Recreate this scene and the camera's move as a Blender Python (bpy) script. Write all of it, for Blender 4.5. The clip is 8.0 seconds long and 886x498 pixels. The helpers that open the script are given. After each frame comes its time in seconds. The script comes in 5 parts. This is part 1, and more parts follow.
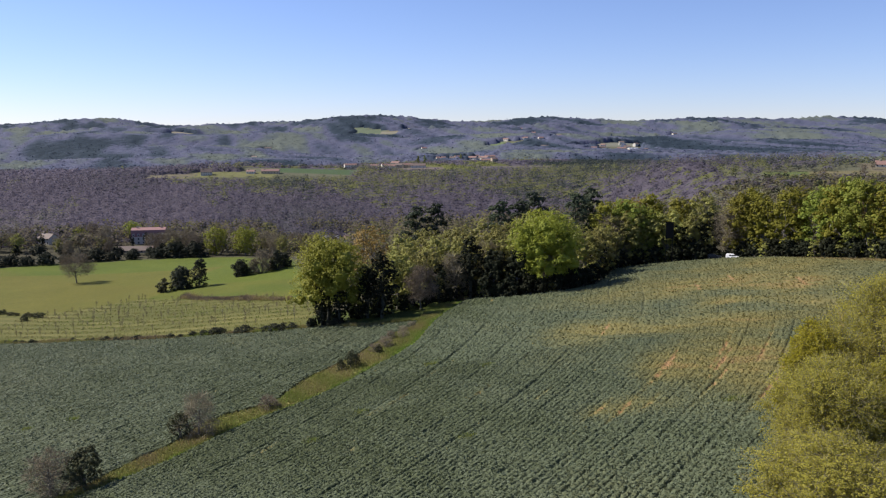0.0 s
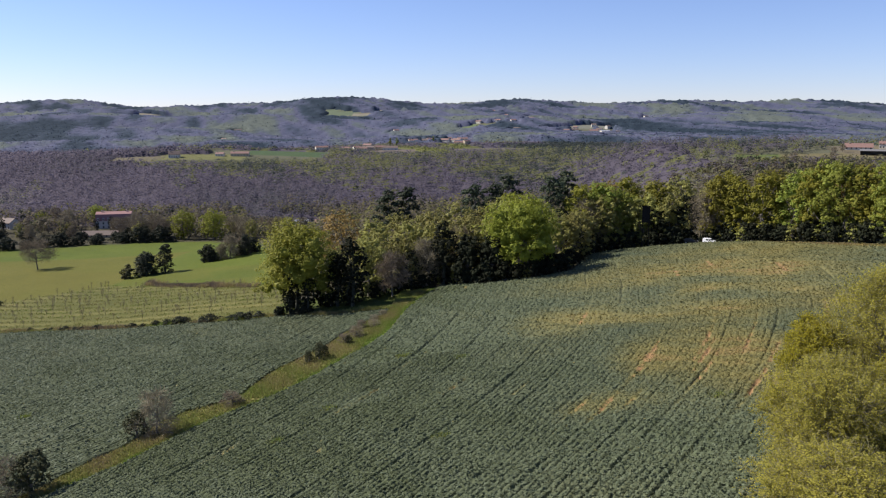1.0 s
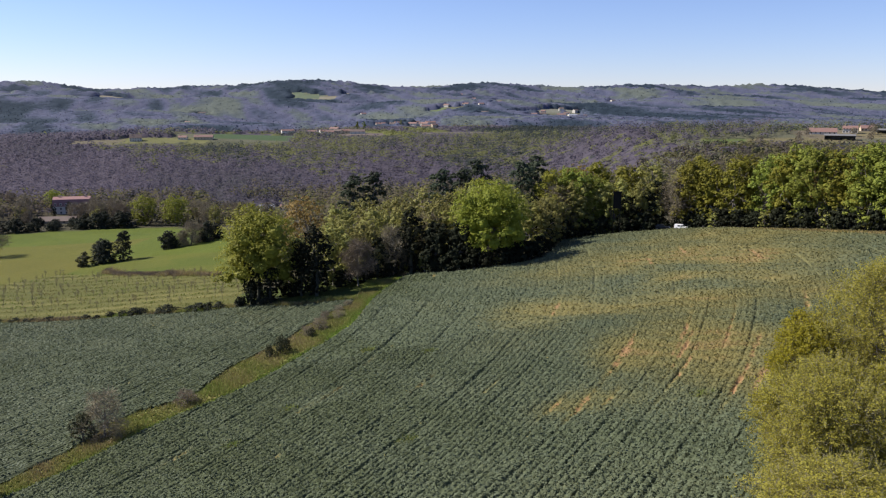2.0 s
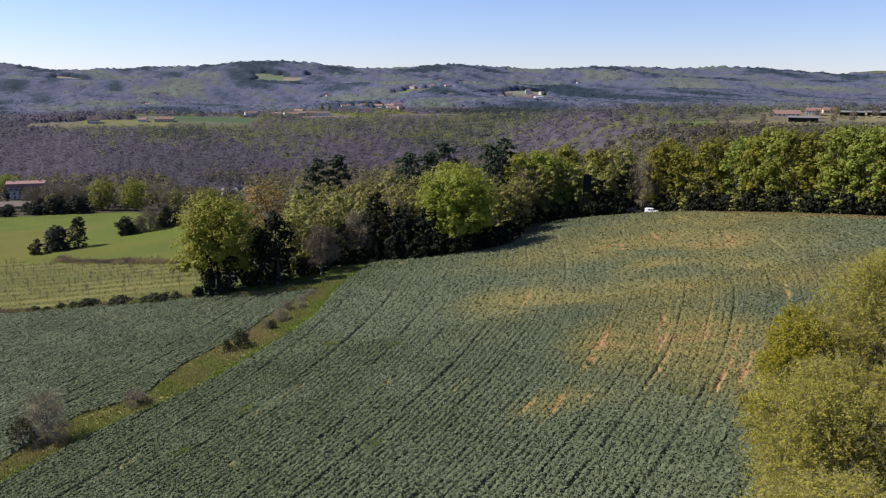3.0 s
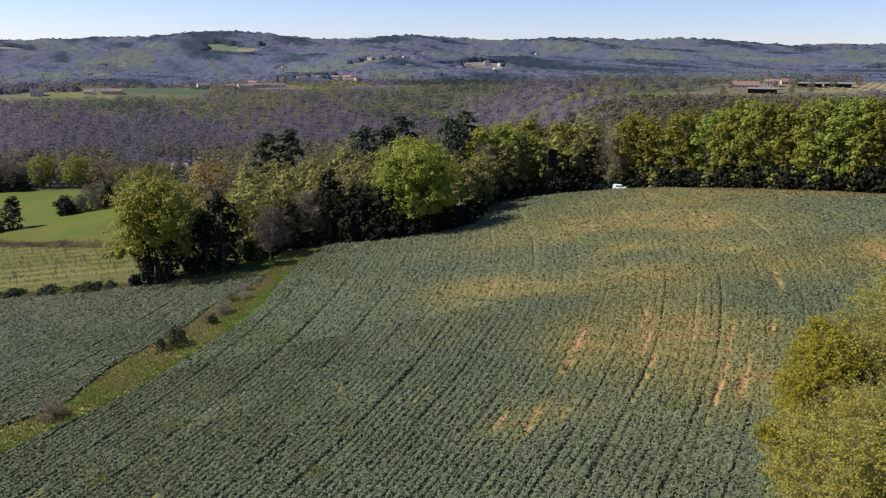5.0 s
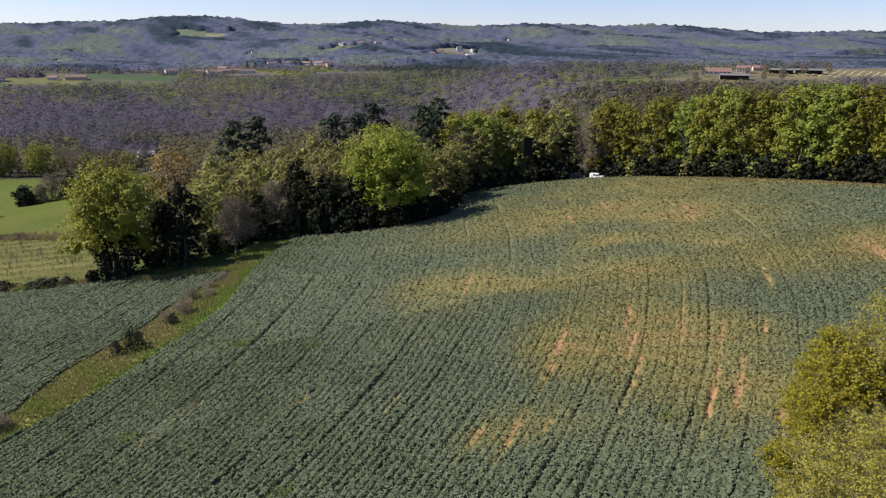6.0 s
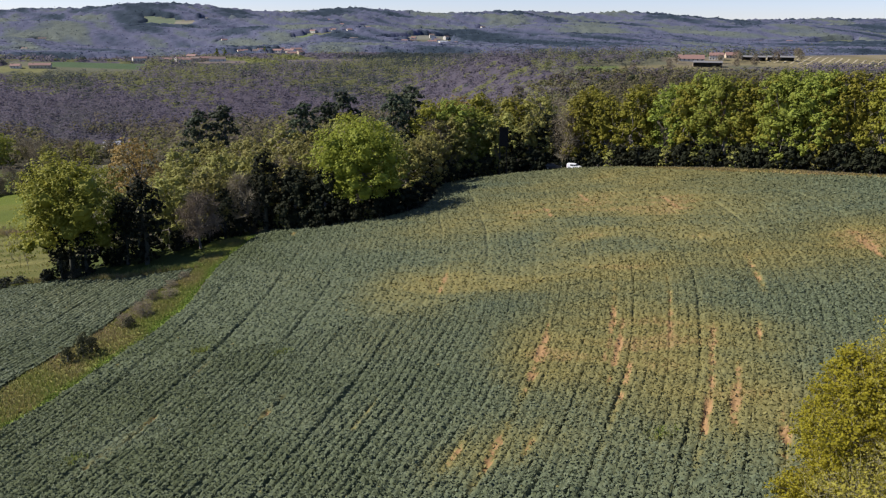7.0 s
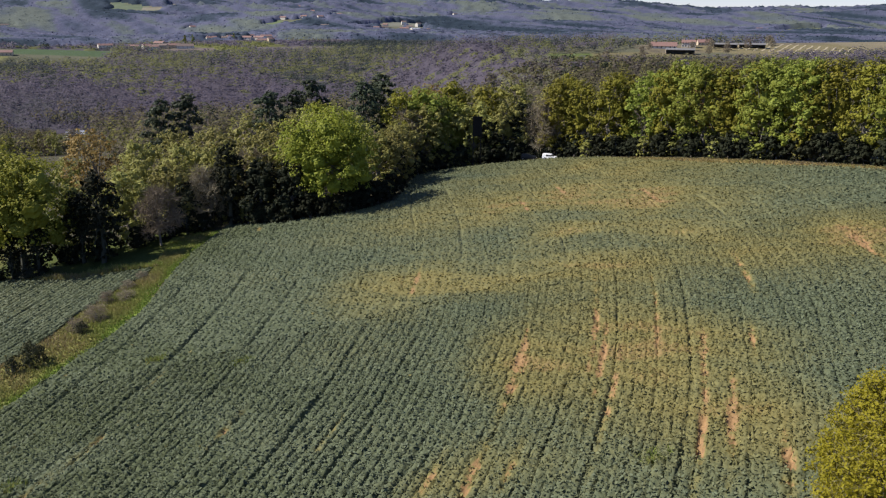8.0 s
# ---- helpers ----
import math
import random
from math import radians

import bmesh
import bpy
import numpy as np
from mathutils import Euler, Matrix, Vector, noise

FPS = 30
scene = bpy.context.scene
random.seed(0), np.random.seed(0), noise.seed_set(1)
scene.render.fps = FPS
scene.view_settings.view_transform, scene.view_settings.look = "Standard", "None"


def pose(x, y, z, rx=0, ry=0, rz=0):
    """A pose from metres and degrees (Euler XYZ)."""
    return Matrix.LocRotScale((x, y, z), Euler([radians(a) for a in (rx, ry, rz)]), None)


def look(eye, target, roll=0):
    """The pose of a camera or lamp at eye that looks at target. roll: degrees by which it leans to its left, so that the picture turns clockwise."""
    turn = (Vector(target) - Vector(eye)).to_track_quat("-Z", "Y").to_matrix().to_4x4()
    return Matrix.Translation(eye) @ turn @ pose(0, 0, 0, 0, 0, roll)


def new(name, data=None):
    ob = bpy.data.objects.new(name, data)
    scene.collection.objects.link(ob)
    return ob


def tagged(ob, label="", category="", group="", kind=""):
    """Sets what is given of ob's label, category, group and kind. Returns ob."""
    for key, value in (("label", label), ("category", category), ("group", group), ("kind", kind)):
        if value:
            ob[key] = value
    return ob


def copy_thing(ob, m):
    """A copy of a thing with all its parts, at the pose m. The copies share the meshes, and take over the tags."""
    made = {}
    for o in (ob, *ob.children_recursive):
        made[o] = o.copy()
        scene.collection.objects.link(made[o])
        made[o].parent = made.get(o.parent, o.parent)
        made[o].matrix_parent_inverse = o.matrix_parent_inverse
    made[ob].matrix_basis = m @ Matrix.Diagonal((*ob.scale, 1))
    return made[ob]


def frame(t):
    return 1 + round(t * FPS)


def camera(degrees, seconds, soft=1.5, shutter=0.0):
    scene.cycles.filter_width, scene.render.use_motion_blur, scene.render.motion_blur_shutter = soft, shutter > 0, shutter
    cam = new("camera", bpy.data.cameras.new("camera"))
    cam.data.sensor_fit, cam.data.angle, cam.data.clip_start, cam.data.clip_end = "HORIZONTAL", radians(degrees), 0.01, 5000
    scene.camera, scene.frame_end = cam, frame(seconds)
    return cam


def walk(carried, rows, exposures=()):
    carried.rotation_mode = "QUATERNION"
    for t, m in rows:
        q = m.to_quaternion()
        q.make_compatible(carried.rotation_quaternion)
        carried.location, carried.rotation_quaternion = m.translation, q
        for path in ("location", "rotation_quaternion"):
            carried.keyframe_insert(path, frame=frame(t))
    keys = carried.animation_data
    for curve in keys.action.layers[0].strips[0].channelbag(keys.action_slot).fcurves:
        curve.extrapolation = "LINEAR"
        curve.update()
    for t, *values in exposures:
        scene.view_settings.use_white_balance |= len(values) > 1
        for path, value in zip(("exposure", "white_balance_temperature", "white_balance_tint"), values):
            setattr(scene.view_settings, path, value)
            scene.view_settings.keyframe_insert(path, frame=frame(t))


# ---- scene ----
cam = camera(58.0, 8.0, soft=1.2)
PATH = [
    (0, (0.278, -5.108, 46.297), (0.038, 4.789, 44.888), -0.1),
    (0.5, (0.249, -2.036, 46.234), (0.159, 7.849, 44.724), -0.0),
    (1, (0.291, 1.030, 46.156), (0.391, 10.897, 44.531), 0.0),
    (1.5, (0.397, 4.090, 46.064), (0.687, 13.937, 44.345), 0.1),
    (3, (1.032, 13.219, 45.724), (1.937, 22.968, 43.689), 0.3),
    (3.5, (1.336, 16.240, 45.594), (2.396, 25.954, 43.469), 0.3),
    (4, (1.683, 19.248, 45.458), (2.848, 28.932, 43.254), 0.3),
    (4.5, (2.071, 22.242, 45.319), (3.331, 31.896, 43.034), 0.3),
    (6, (3.499, 31.124, 44.893), (5.214, 40.647, 42.369), 0.5),
    (6.5, (4.074, 34.047, 44.754), (5.934, 43.522, 42.154), 0.5),
    (7, (4.706, 36.949, 44.619), (6.726, 46.374, 41.955), 0.5),
    (7.5, (5.403, 39.829, 44.490), (7.578, 49.199, 41.756), 0.5),
    (8, (6.173, 42.685, 44.369), (8.504, 51.996, 41.563), 0.6),
]
walk(cam, [(t, look(eye, target, roll)) for t, eye, target, roll in PATH],
     exposures=[(0, 0.72, 6400, 10), (8, 0.72, 6400, 10)])

# ---- world, sun, exposure ----
SUN_AZIMUTH, SUN_ELEVATION = 287.0, 41.0   # degrees, clockwise from +y
world = bpy.data.worlds.new("sky")
scene.world = world
world.use_nodes = True
wn = world.node_tree
sky = wn.nodes.new("ShaderNodeTexSky")
sky.sky_type, sky.sun_disc = "NISHITA", False
sky.sun_elevation, sky.sun_rotation = radians(SUN_ELEVATION), radians(SUN_AZIMUTH)
sky.altitude, sky.air_density, sky.dust_density, sky.ozone_density = 900, 1.0, 0.05, 3.0
tint = wn.nodes.new("ShaderNodeMix")
tint.data_type, tint.blend_type = "RGBA", "MULTIPLY"
tint.inputs[0].default_value, tint.inputs[7].default_value = 1.0, (0.985, 0.942, 1.165, 1)
haze = wn.nodes.new("ShaderNodeValToRGB")
for e, (p, c) in zip(haze.color_ramp.elements, ((0.5, (0.90, 0.935, 1.0)), (0.62, (1.0, 1.0, 1.0)))):
    e.position, e.color = p, (*c, 1)
split, rise_ = wn.nodes.new("ShaderNodeSeparateXYZ"), wn.nodes.new("ShaderNodeMapRange")
wn.links.new(wn.nodes.new("ShaderNodeTexCoord").outputs["Generated"], split.inputs[0])
rise_.inputs["From Min"].default_value = -1.0
wn.links.new(split.outputs["Z"], rise_.inputs["Value"])
wn.links.new(rise_.outputs[0], haze.inputs[0])
deep = wn.nodes.new("ShaderNodeMix")
deep.data_type, deep.blend_type, deep.inputs[0].default_value = "RGBA", "MULTIPLY", 1.0
wn.links.new(sky.outputs[0], deep.inputs[6])
wn.links.new(haze.outputs[0], deep.inputs[7])
wn.links.new(deep.outputs[2], tint.inputs[6])
wn.links.new(tint.outputs[2], wn.nodes["Background"].inputs[0])
wn.nodes["Background"].inputs[1].default_value = 0.0745
sun = new("sun", bpy.data.lights.new("sun", "SUN"))
sun.data.energy, sun.data.angle, sun.data.color = 4.9, radians(0.53), (1.0, 0.93, 0.835)
sa, se = radians(SUN_AZIMUTH), radians(SUN_ELEVATION)
sun.matrix_world = look((0, 0, 300), (-300 * math.sin(sa) * math.cos(se), -300 * math.cos(sa) * math.cos(se), 300 - 300 * math.sin(se)))


# ---- materials ----
def nodes_of(name):
    m = bpy.data.materials.new(name)
    m.use_nodes = True
    return m, m.node_tree.nodes, m.node_tree.links


def noise_node(n, l, scale, detail=3.0, kind="Object"):
    c = n.new("ShaderNodeTexCoord")
    t = n.new("ShaderNodeTexNoise")
    t.inputs["Scale"].default_value, t.inputs["Detail"].default_value = scale, detail
    l.new(c.outputs[kind], t.inputs["Vector"])
    return t.outputs["Fac"]


def blend(n, l, fac, a, b, how="MIX"):
    """A mix of two colours (sockets or tuples) by fac (socket or number)."""
    m = n.new("ShaderNodeMix")
    m.data_type, m.blend_type = "RGBA", how
    for socket, value in ((m.inputs[0], fac), (m.inputs[6], a), (m.inputs[7], b)):
        if isinstance(value, bpy.types.NodeSocket):
            l.new(value, socket)
        else:
            socket.default_value = (*value, 1) if isinstance(value, tuple) else value
    return m.outputs[2]


def ramp(n, l, fac, stops):
    r = n.new("ShaderNodeValToRGB")
    while len(r.color_ramp.elements) < len(stops):
        r.color_ramp.elements.new(0.5)
    for e, (p, c) in zip(r.color_ramp.elements, stops):
        e.position, e.color = p, (*c, 1)
    l.new(fac, r.inputs[0])
    return r.outputs[0]


def bump(n, l, fac, strength, distance):
    b = n.new("ShaderNodeBump")
    b.inputs["Strength"].default_value, b.inputs["Distance"].default_value = strength, distance
    l.new(fac, b.inputs["Height"])
    return b.outputs[0]


def plain(name, a, b, scale=2.0, rough=0.8, metal=0.0, relief=0.0):
    """A surface that wanders between two colours at two scales."""
    m, n, l = nodes_of(name)
    p = n["Principled BSDF"]
    f1, f2 = noise_node(n, l, scale), noise_node(n, l, scale * 9, 4.0)
    c = blend(n, l, f1, a, b)
    c = blend(n, l, 0.35, c, blend(n, l, f2, tuple(v * 0.7 for v in a), tuple(min(1, v * 1.2) for v in b)))
    l.new(c, p.inputs["Base Color"])
    p.inputs["Roughness"].default_value, p.inputs["Metallic"].default_value = rough, metal
    if relief:
        l.new(bump(n, l, f2, 0.6, relief), p.inputs["Normal"])
    return m


def leafy(name, dark, light, thin=0.4, rough=0.55, attr=False, stops=None, grain=0.0, lift=1.0, gloss=0.08, vary=1.0):
    """Leaves: each leaf and each plant a little different, some light shining through."""
    m, n, l = nodes_of(name)
    p = n["Principled BSDF"]
    geo, info = n.new("ShaderNodeNewGeometry"), n.new("ShaderNodeObjectInfo")
    if stops:
        a = n.new("ShaderNodeAttribute")
        a.attribute_name = "tone"
        base = ramp(n, l, a.outputs["Fac"], stops)
        c = blend(n, l, geo.outputs["Random Per Island"], blend(n, l, 1.0, base, dark, "MULTIPLY"), blend(n, l, 1.0, base, light, "MULTIPLY"))
    else:
        c = blend(n, l, geo.outputs["Random Per Island"], dark, light)
        c = blend(n, l, noise_node(n, l, 0.35, 2.0), c, blend(n, l, 0.75, c, tuple((d * 0.6 + k * 0.4) for d, k in zip(dark, light))))
        hue = n.new("ShaderNodeHueSaturation")
        mr = n.new("ShaderNodeMapRange")
        l.new(info.outputs["Random"], mr.inputs["Value"])
        mr.inputs["To Min"].default_value, mr.inputs["To Max"].default_value = 0.5 - 0.013 * vary, 0.5 + 0.014 * vary
        l.new(mr.outputs[0], hue.inputs["Hue"])
        mv = n.new("ShaderNodeMapRange")
        l.new(info.outputs["Random"], mv.inputs["Value"])
        mv.inputs["To Min"].default_value, mv.inputs["To Max"].default_value = 1 - 0.18 * vary, 1 + 0.2 * vary
        l.new(mv.outputs[0], hue.inputs["Value"])
        l.new(c, hue.inputs["Color"])
        c = hue.outputs[0]
    if grain:
        f = noise_node(n, l, grain, 4.0)
        c = blend(n, l, f, blend(n, l, 1.0, c, (0.45, 0.45, 0.45), "MULTIPLY"), blend(n, l, 1.0, c, (1.55, 1.55, 1.55), "MULTIPLY"))
        l.new(bump(n, l, f, 0.5, lift), p.inputs["Normal"])
    l.new(c, p.inputs["Base Color"])
    p.inputs["Roughness"].default_value = rough
    p.inputs["Specular IOR Level"].default_value = gloss
    t = n.new("ShaderNodeBsdfTranslucent")
    l.new(c, t.inputs["Color"])
    mix = n.new("ShaderNodeMixShader")
    mix.inputs[0].default_value = thin
    l.new(p.outputs[0], mix.inputs[1])
    l.new(t.outputs[0], mix.inputs[2])
    l.new(mix.outputs[0], n["Material Output"].inputs["Surface"])
    return m


def ground_material():
    m, n, l = nodes_of("land")
    p = n["Principled BSDF"]
    a = n.new("ShaderNodeAttribute")
    a.attribute_name = "cover"
    big, mid, fine = noise_node(n, l, 0.04, 4.0), noise_node(n, l, 0.5, 4.0), noise_node(n, l, 3.5, 5.0)
    c = blend(n, l, big, blend(n, l, 1.0, a.outputs["Color"], (0.78, 0.80, 0.74), "MULTIPLY"), blend(n, l, 1.0, a.outputs["Color"], (1.18, 1.14, 1.16), "MULTIPLY"))
    c = blend(n, l, mid, blend(n, l, 1.0, c, (0.72, 0.78, 0.72), "MULTIPLY"), blend(n, l, 1.0, c, (1.28, 1.22, 1.2), "MULTIPLY"))
    c = blend(n, l, fine, blend(n, l, 1.0, c, (0.6, 0.66, 0.6), "MULTIPLY"), blend(n, l, 1.0, c, (1.4, 1.34, 1.3), "MULTIPLY"))
    l.new(c, p.inputs["Base Color"])
    p.inputs["Roughness"].default_value = 0.95
    p.inputs["Specular IOR Level"].default_value = 0.1
    l.new(bump(n, l, fine, 0.9, 0.25), p.inputs["Normal"])
    return m


LAND = ground_material()
BARK = plain("bark", (0.10, 0.085, 0.07), (0.20, 0.18, 0.15), 1.5, 0.9, relief=0.03)
IVY_BARK = plain("ivy_bark", (0.03, 0.035, 0.02), (0.07, 0.07, 0.05), 1.5, 0.9, relief=0.05)
RED_TWIG = leafy("reddish_twig", (0.16, 0.13, 0.09), (0.26, 0.215, 0.15), 0.1, 0.9)
TWIG = leafy("twig", (0.14, 0.115, 0.08), (0.25, 0.21, 0.15), 0.1, 0.9)
NEAR_TWIG = leafy("pale_twig", (0.16, 0.142, 0.08), (0.26, 0.232, 0.14), 0.1, 0.9)
OAK = leafy("oak_leaves", (0.154, 0.149, 0.021), (0.246, 0.229, 0.036), 0.3)
OLIVE_OAK = leafy("olive_oak_leaves", (0.156, 0.151, 0.023), (0.250, 0.234, 0.037), 0.3)
BRIGHT = leafy("bright_leaves", (0.204, 0.251, 0.034), (0.311, 0.365, 0.050), 0.3)
GREEN = leafy("green_leaves", (0.154, 0.179, 0.031), (0.255, 0.275, 0.051), 0.3)
WILLOW = leafy("willow_leaves", (0.204, 0.197, 0.055), (0.308, 0.289, 0.092), 0.3)
RUST = leafy("budding_leaves", (0.228, 0.152, 0.05), (0.312, 0.218, 0.08), 0.3)
# ivy and evergreen leaves, darkened further to carry the shade under the trees
DARK = leafy("shade_dark_leaves", (0.016, 0.018, 0.01), (0.032, 0.036, 0.019), 0.15, 0.75)
BUSH = leafy("evergreen_bush_leaves", (0.026, 0.03, 0.019), (0.058, 0.062, 0.042), 0.2, 0.7)
LIME = leafy("lime_leaves", (0.19, 0.2, 0.033), (0.29, 0.3, 0.052), 0.35)
SHRUB = leafy("shrub_leaves", (0.05, 0.052, 0.026), (0.1, 0.1, 0.05), 0.25, 0.7)
NEEDLE = leafy("pine_needles", (0.039, 0.052, 0.03), (0.066, 0.08, 0.045), 0.2)
YELLOW = leafy("young_yellow_leaves", (0.255, 0.226, 0.021), (0.36, 0.318, 0.033), 0.5, vary=0.0)
SPRING = leafy("spring_leaves", (0.28, 0.262, 0.036), (0.4, 0.37, 0.055), 0.5, vary=0.0)
OLIVE = leafy("thin_olive_leaves", (0.31, 0.283, 0.05), (0.42, 0.38, 0.075), 0.5, vary=0.0)
CROP = leafy("crop_leaves", (0.78, 0.78, 0.78), (1.22, 1.22, 1.22), 0.2, 0.6, stops=[(0.0, (0.081, 0.096, 0.048)), (0.2, (0.115, 0.136, 0.082)), (0.45, (0.145, 0.144, 0.064)), (0.75, (0.188, 0.163, 0.056)), (1.0, (0.238, 0.165, 0.062))], gloss=0.12)
CROP_SHEET = leafy("crop_leaf_cover", (0.88, 0.88, 0.88), (1.12, 1.12, 1.12), 0.1, 0.7, stops=[(0.0, (0.058, 0.071, 0.032)), (0.2, (0.084, 0.099, 0.056)), (0.45, (0.121, 0.119, 0.052)), (0.75, (0.155, 0.136, 0.05)), (1.0, (0.250, 0.153, 0.072))], grain=3.2, lift=0.14, gloss=0.12)
GRASS = leafy("grass_blades", (0.85, 0.85, 0.85), (1.35, 1.33, 1.3), 0.35, 0.6, stops=[(0.0, (0.135, 0.205, 0.035)), (0.35, (0.185, 0.2, 0.055)), (0.6, (0.22, 0.195, 0.075)), (0.8, (0.24, 0.19, 0.10)), (1.0, (0.11, 0.088, 0.072))])
WOODS = leafy("woodland_leaves", (0.87, 0.87, 0.87), (1.13, 1.13, 1.13), 0.4, 0.8, stops=[(0.0, (0.035, 0.042, 0.024)), (0.2, (0.055, 0.062, 0.034)), (0.4, (0.112, 0.094, 0.078)), (0.6, (0.14, 0.12, 0.085)), (0.75, (0.15, 0.142, 0.055)), (1.0, (0.20, 0.2, 0.05))], grain=1.2, lift=0.6)
# grey-brown twigs and green leaf, shifted to mauve by haze painted in
HAZY_FAR_WOODS = leafy("hazed_distant_leaves", (0.9, 0.9, 0.9), (1.1, 1.1, 1.1), 0.5, 0.9, stops=[(0.0, (0.055, 0.066, 0.061)), (0.2, (0.08, 0.09, 0.079)), (0.4, (0.132, 0.116, 0.146)), (0.6, (0.16, 0.14, 0.17)), (0.75, (0.165, 0.17, 0.083)), (1.0, (0.21, 0.22, 0.077))])
# bluer still: thicker distance haze painted into the hill trees' colour
HAZY_HILL_WOODS = leafy("hazed_hill_leaves", (0.85, 0.85, 0.85), (1.15, 1.15, 1.15), 0.3, 0.9, stops=[(0.0, (0.03, 0.044, 0.06)), (0.2, (0.048, 0.064, 0.088)), (0.4, (0.09, 0.1, 0.15)), (0.6, (0.11, 0.115, 0.17)), (0.75, (0.102, 0.12, 0.132)), (1.0, (0.122, 0.14, 0.122))], grain=0.25, lift=1.3)


# ---- mesh helpers ----
def part(name, data, material, parent, label=""):
    """One mesh object (from mesh data) under a thing or a part."""
    if material and not data.materials:
        data.materials.append(material)
    ob = new(name, data)
    ob.parent = parent
    return tagged(ob, label=label) if label else ob


def mesh_of(name, verts, faces, tone=None, smooth=False):
    """Mesh data from arrays; all faces have the same number of corners."""
    verts, faces = np.asarray(verts, np.float32), np.asarray(faces, np.int32)
    k = faces.shape[1]
    me = bpy.data.meshes.new(name)
    me.vertices.add(len(verts))
    me.vertices.foreach_set("co", verts.ravel())
    me.loops.add(faces.size)
    me.loops.foreach_set("vertex_index", faces.ravel())
    me.polygons.add(len(faces))
    me.polygons.foreach_set("loop_start", np.arange(0, faces.size, k, dtype=np.int32))
    me.polygons.foreach_set("loop_total", np.full(len(faces), k, np.int32))
    me.polygons.foreach_set("use_smooth", np.full(len(faces), smooth))
    if tone is not None:
        me.attributes.new("tone", "FLOAT", "POINT").data.foreach_set("value", np.asarray(tone, np.float32))
    me.update(calc_edges=True)
    return me


def from_bm(name, bm):
    me = bpy.data.meshes.new(name)
    bm.to_mesh(me)
    bm.free()
    return me


def unit(v):
    return v / np.maximum(np.linalg.norm(v, axis=-1, keepdims=True), 1e-9)


def cards(rng, centre, normal, size, aspect=1.0):
    """Small leaf-like quads: corners and faces."""
    k = len(centre)
    a = unit(np.cross(normal, unit(rng.normal(size=(k, 3)))))
    b = np.cross(unit(normal), a)
    s = np.broadcast_to(np.asarray(size, float), (k,))[:, None] * 0.5
    bend = unit(normal) * s * rng.uniform(-0.5, 0.5, (k, 1))
    v = np.stack([centre - a * s * 0.8 + bend, centre - b * s * aspect * 1.1, centre + a * s * 0.8 + bend, centre + b * s * aspect * 1.1], 1).reshape(-1, 3)
    return v, np.arange(4 * k).reshape(-1, 4)


def tubes(segments, sides=6):
    """Tapered tubes from (p0, p1, r0, r1)."""
    verts, faces = [], []
    for p0, p1, r0, r1 in segments:
        p0, p1 = np.asarray(p0, float), np.asarray(p1, float)
        d = unit(p1 - p0)
        a = unit(np.cross(d, (0.3, 0.9, 0.1) if abs(d[2]) > 0.8 else (0, 0, 1)))
        b = np.cross(d, a)
        o = len(verts)
        for p, r in ((p0, r0), (p1, r1)):
            for i in range(sides):
                w = 2 * math.pi * i / sides
                verts.append(p + r * (math.cos(w) * a + math.sin(w) * b))
        for i in range(sides):
            j = (i + 1) % sides
            faces.append((o + i, o + j, o + sides + j, o + sides + i))
    return verts, faces


def join(parts):
    """Several (verts, faces) as one."""
    vs, fs, o = [], [], 0
    for v, f in parts:
        vs.append(np.asarray(v)), fs.append(np.asarray(f) + o)
        o += len(v)
    return np.concatenate(vs), np.concatenate(fs)

# ---- the lie of the land ----
HILL = (8.87, -8.26, -0.75, -6.09, -3.81, 18.9, -6.88, -0.86, -6.0, 2.1, 0.57, 0.52, 1.13, 6.08, -12.34)


def step(v, a, b):
    """A smooth rise from 0 at a to 1 at b."""
    u = np.clip((np.asarray(v, float) - a) / (b - a), 0, 1)
    return u * u * (3 - 2 * u)


def bell(x, y, cx, cy, sx, sy):
    return np.exp(-((x - cx) / sx) ** 2 - ((y - cy) / sy) ** 2)


